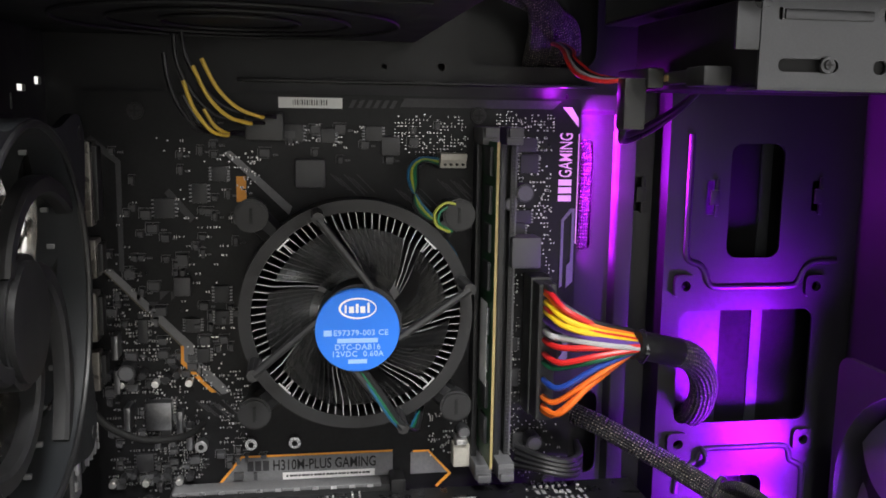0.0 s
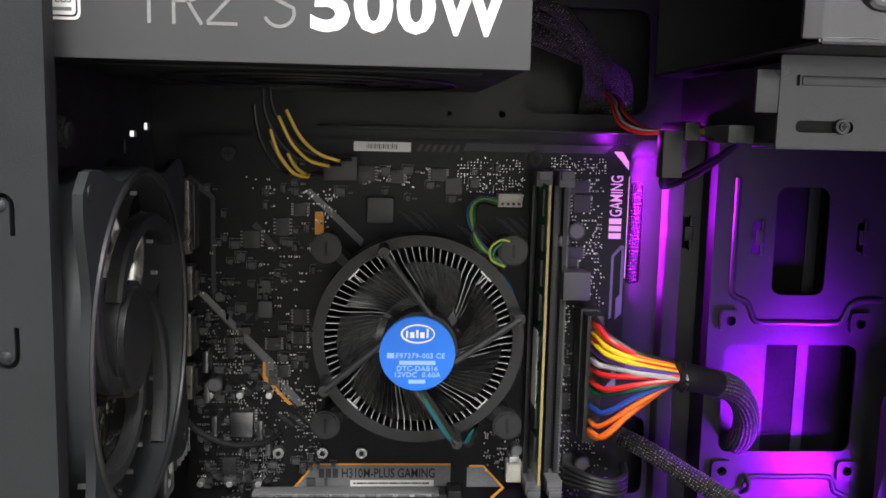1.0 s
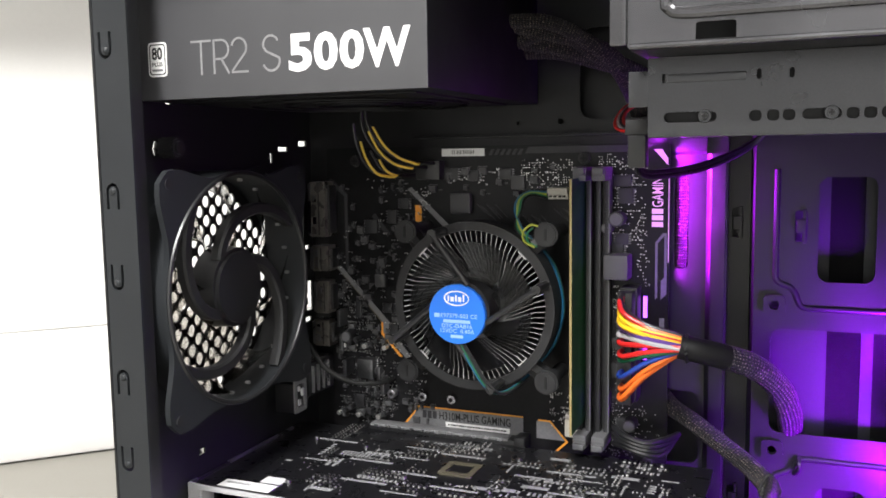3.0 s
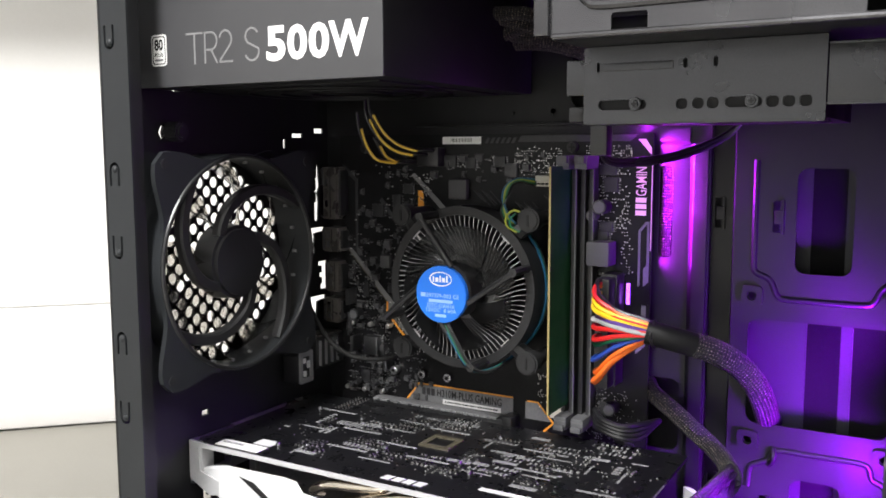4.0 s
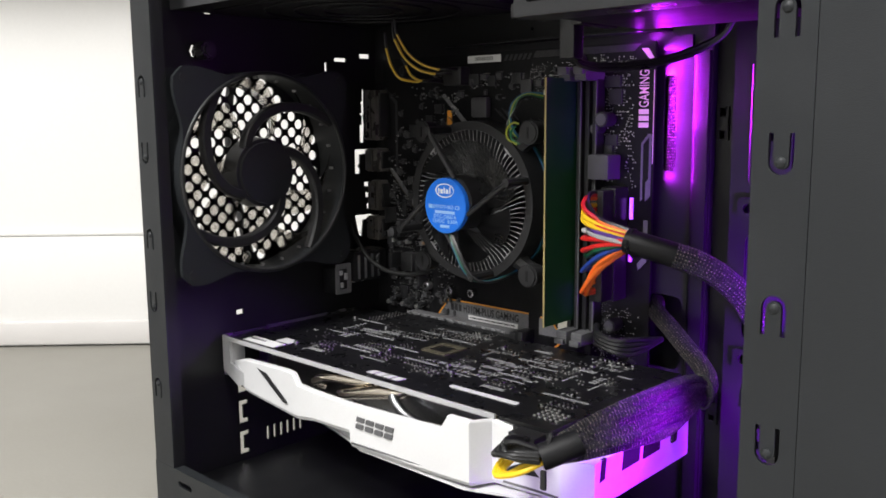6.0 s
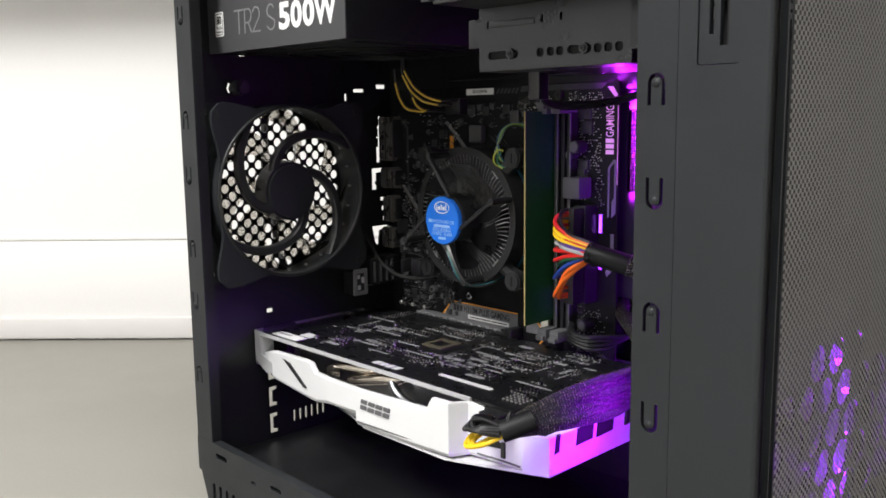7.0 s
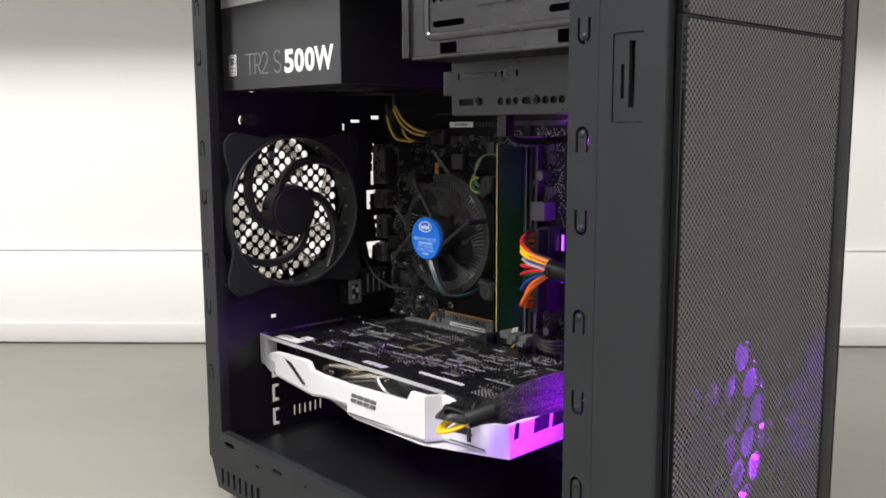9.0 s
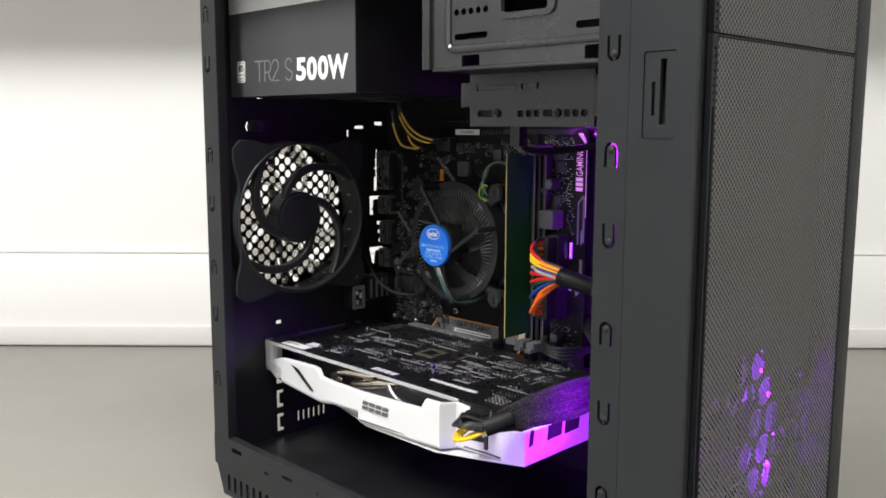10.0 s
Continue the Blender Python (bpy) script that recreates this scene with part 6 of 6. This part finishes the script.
part("sleeve", sweep(B(), [(1.575, 3.375, 2.094), (1.67, 3.435, 2.055), (1.76, 3.52, 1.98), (1.825, 3.60, 1.88), (1.855, 3.68, 1.77), (1.86, 3.77, 1.68), (1.86, 3.88, 1.62)], 0.062, 16, 6), SLEEVE, main, "woven black sleeve")
part("cable_tie", sweep(B(), [(1.40, 3.235, 2.14), (1.40, 3.295, 2.208), (1.40, 3.36, 2.15), (1.40, 3.305, 2.075), (1.40, 3.235, 2.13)], 0.008, 6, 5), BLACK, main)

# ---- card power cable ----
lead = thing("card_power_cable", (1.6, 3.0, 1.3), "braided power cable from the tray to the graphics card", "cable")
part("sleeve", sweep(B(), [(1.20, 3.88, 1.74), (1.27, 3.77, 1.71), (1.38, 3.69, 1.67), (1.52, 3.61, 1.60), (1.66, 3.53, 1.53), (1.75, 3.42, 1.49), (1.79, 3.28, 1.48)], 0.048, 14), SLEEVE, lead, "woven black sleeve")
for k in range(6):
    dz, dy = 0.080 - 0.034 * k, 0.012 * (k % 2) - 0.012 * k
    b = 0.012 * math.sin(2.1 * k)
    part("sleeve", sweep(B(), [(1.78, 3.32, 1.49 + dz * 0.25), (1.80 + b, 3.16 + dy, 1.500 + dz), (1.80 - b, 2.95 + dy, 1.505 + dz * 1.15), (1.765 + b, 2.74 + dy, 1.495 + dz * 1.1), (1.69, 2.55 + dy, 1.465 + dz * 0.8), (1.61, 2.42 + dy, 1.425 + dz * 0.45)], 0.0225, 10, 6), SLEEVE, lead, "woven black sleeve")
part("cable_tie", sweep(B(), [(1.74, 3.29, 1.49), (1.78, 3.30, 1.565), (1.83, 3.31, 1.49), (1.79, 3.30, 1.405), (1.74, 3.29, 1.48)], 0.009, 6, 5), BLACK, lead)
part("shrink_tube", sweep(B(), [(1.675, 2.46, 1.452), (1.64, 2.41, 1.432), (1.60, 2.365, 1.410), (1.575, 2.34, 1.398)], 0.056, 14), SHRINK, lead, "smooth black shrink tube")
part("cable_tie", sweep(B(), [(1.61, 2.33, 1.41), (1.60, 2.37, 1.49), (1.56, 2.43, 1.43), (1.57, 2.38, 1.345), (1.61, 2.33, 1.40)], 0.009, 6, 5), BLACK, lead)
part("tie_tail", box(B(), 1.585, 1.61, 2.32, 2.335, 1.27, 1.35, 0.004), BLACK, lead)
for k in range(11):
    c = "yellow" if k >= 8 else "black"
    a = 2 * math.pi * k / 11
    s, u = 0.036 * math.cos(a), 0.036 * math.sin(a)
    low = -0.040 if c == "yellow" else 0.022 + 0.020 * (k % 4)
    x1 = 1.40 + 0.018 * (k % 4)
    part("wire", sweep(B(), [(1.58, 2.345 + s * 0.7, 1.40 + u * 0.7), (1.50, 2.290 + s, 1.380 + u + low * 0.5), (x1, 2.275 + s * 0.6, 1.35 + u * 0.5 + low), (x1 - 0.03, 2.33, 1.36 + low), (x1 + 0.0, 2.44, 1.385 + low * 0.3), (x1 + 0.02, 2.51, 1.39)], 0.0128, 8, 5), WIRES[c], lead, c + " wire")
part("plug", box(B(), 1.34, 1.48, 2.42, 2.51, 1.355, 1.425, 0.006), BLACK, lead)

# ---- processor power wires ----
eps = thing("processor_power_wires", (-0.2, 3.5, 3.0), "yellow and black processor power wires", "cable")
EPS = [
    [(-0.33, 3.38, 3.33), (-0.317, 3.385, 3.241), (-0.265, 3.42, 3.135), (-0.195, 3.47, 3.065), (-0.119, 3.513, 3.035), (-0.105, 3.53, 3.033)],
    [(-0.36, 3.39, 3.32), (-0.350, 3.395, 3.215), (-0.300, 3.43, 3.105), (-0.235, 3.48, 3.035), (-0.165, 3.53, 3.010), (-0.15, 3.545, 3.008)],
    [(-0.39, 3.35, 3.25), (-0.380, 3.355, 3.160), (-0.345, 3.36, 3.060), (-0.290, 3.373, 2.985), (-0.255, 3.45, 2.965), (-0.235, 3.49, 2.962)],
    [(-0.34, 3.45, 3.10), (-0.320, 3.46, 3.060), (-0.285, 3.47, 3.000), (-0.245, 3.50, 2.970), (-0.23, 3.53, 2.968)],
]
for k, pts in enumerate(EPS):
    part("wire", sweep(B(), [(x + 0.012, y, z) for x, y, z in pts[1:]], 0.0078, 8), WIRES["tan"], eps, "yellow wire")
for k in range(4):
    part("wire", sweep(B(), [(x - 0.05, y + 0.06, z + 0.01) for x, y, z in EPS[k]], 0.0085, 8), WIRES["black"], eps, "black wire")
for k in range(4):
    x, y, z = EPS[k][-1]
    part("wire", sweep(B(), [(x - 0.03, y - 0.004, z), (x + 0.03, y + 0.05, z + 0.004), (x + 0.06, 3.66, z)], 0.009, 8), WIRES["black"], eps, "black wire end")
part("plug", box(B(), -0.17, -0.02, 3.64, 3.729, 2.94, 3.05, 0.008), BLACK, eps)

# ---- cooler fan lead ----
lead2 = thing("cooler_fan_lead", (0.6, 3.4, 1.9), "four thin coloured fan wires round the cooler", "cable")
for k, c in enumerate(("skyblue", "lime", "green", "black")):
    o = 0.011 * k
    hug = [(CX + 0.462 * math.cos(radians(g)), 3.545 + 0.010 * k, CZ + 0.462 * math.sin(radians(g))) for g in (-48, -25, 0, 25, 42)]
    part("wire", sweep(B(), [(0.225 + o, 3.235, 2.13), (0.305 + o, 3.215, 2.02), (0.385 + o, 3.215, 1.90), (0.445 + o, 3.26, 1.845), (0.50 + o * 0.5, 3.40, 1.850), *hug], 0.0075, 6), WIRES[("skyblue", "green", "black", "black")[k]], lead2)
    part("wire", sweep(B(), [(0.66, 3.44, 2.60 + o), (0.58 - o, 3.44, 2.64), (0.52 - o, 3.46, 2.70), (0.475 + o, 3.50, 2.78), (0.48 + o, 3.54, 2.84), (0.53 + o * 0.6, 3.58, 2.876 - o * 0.5), (0.61, 3.63, 2.872 - o)], 0.0075, 6), WIRES[c], lead2, c + " wire")
part("loop", sweep(B(), [(0.62, 3.38, 2.60), (0.565, 3.37, 2.63), (0.56, 3.37, 2.68), (0.60, 3.37, 2.715), (0.64, 3.37, 2.71)], 0.006, 6), WIRES["lime"], lead2)
part("loop", sweep(B(), [(0.63, 3.39, 2.60), (0.58, 3.385, 2.63), (0.578, 3.385, 2.67), (0.61, 3.385, 2.70)], 0.006, 6), WIRES["green"], lead2)

# ---- black lead at the foot of the board ----
solo("audio_lead", sweep(B(), [(-0.86, 3.46, 2.05), (-0.78, 3.46, 1.94), (-0.70, 3.48, 1.83), (-0.58, 3.52, 1.755), (-0.46, 3.58, 1.735), (-0.40, 3.64, 1.735), (-0.37, 3.72, 1.74)], 0.015, 10), INK, "soft black lead lying across the main board", "cable")
wad = thing("front_panel_leads", (1.1, 3.6, 1.5), "black front panel leads looped beside the board", "cable")
for k in range(4):
    part("lead", sweep(B(), [(0.98, 3.64, 1.52 + 0.03 * k), (1.06, 3.52, 1.545 + 0.02 * k), (1.17, 3.50, 1.525 + 0.02 * k), (1.25, 3.58, 1.51 + 0.025 * k), (1.30, 3.78, 1.56)], 0.016, 8), WIRES["black"], wad)

# ---- mains cord behind the case ----
cord = thing("mains_cord", (-1.5, 4.2, TABLE), "thick black mains cord hanging behind the case", "cable")
part("plug", box(B(), -1.22, -0.968, 2.95, 3.2, 3.85, 4.02, 0.03), BLACK, cord)
part("cord", sweep(B(), [(-1.20, 3.12, 3.90), (-1.40, 3.20, 3.78), (-1.606, 3.27, 3.60), (-1.772, 3.3, 3.42), (-1.89, 3.3, 3.16), (-1.985, 3.3, 2.87), (-2.01, 3.3, 2.60), (-1.985, 3.3, 2.35), (-1.93, 3.3, 2.13), (-1.79, 3.3, 1.747), (-1.60, 3.35, 1.30), (-1.40, 3.5, 0.70), (-1.30, 4.0, 0.30), (-1.5, 5.2, 0.237), (-3.0, 6.5, 0.237)], 0.032, 12), WIRES["black"], cord)
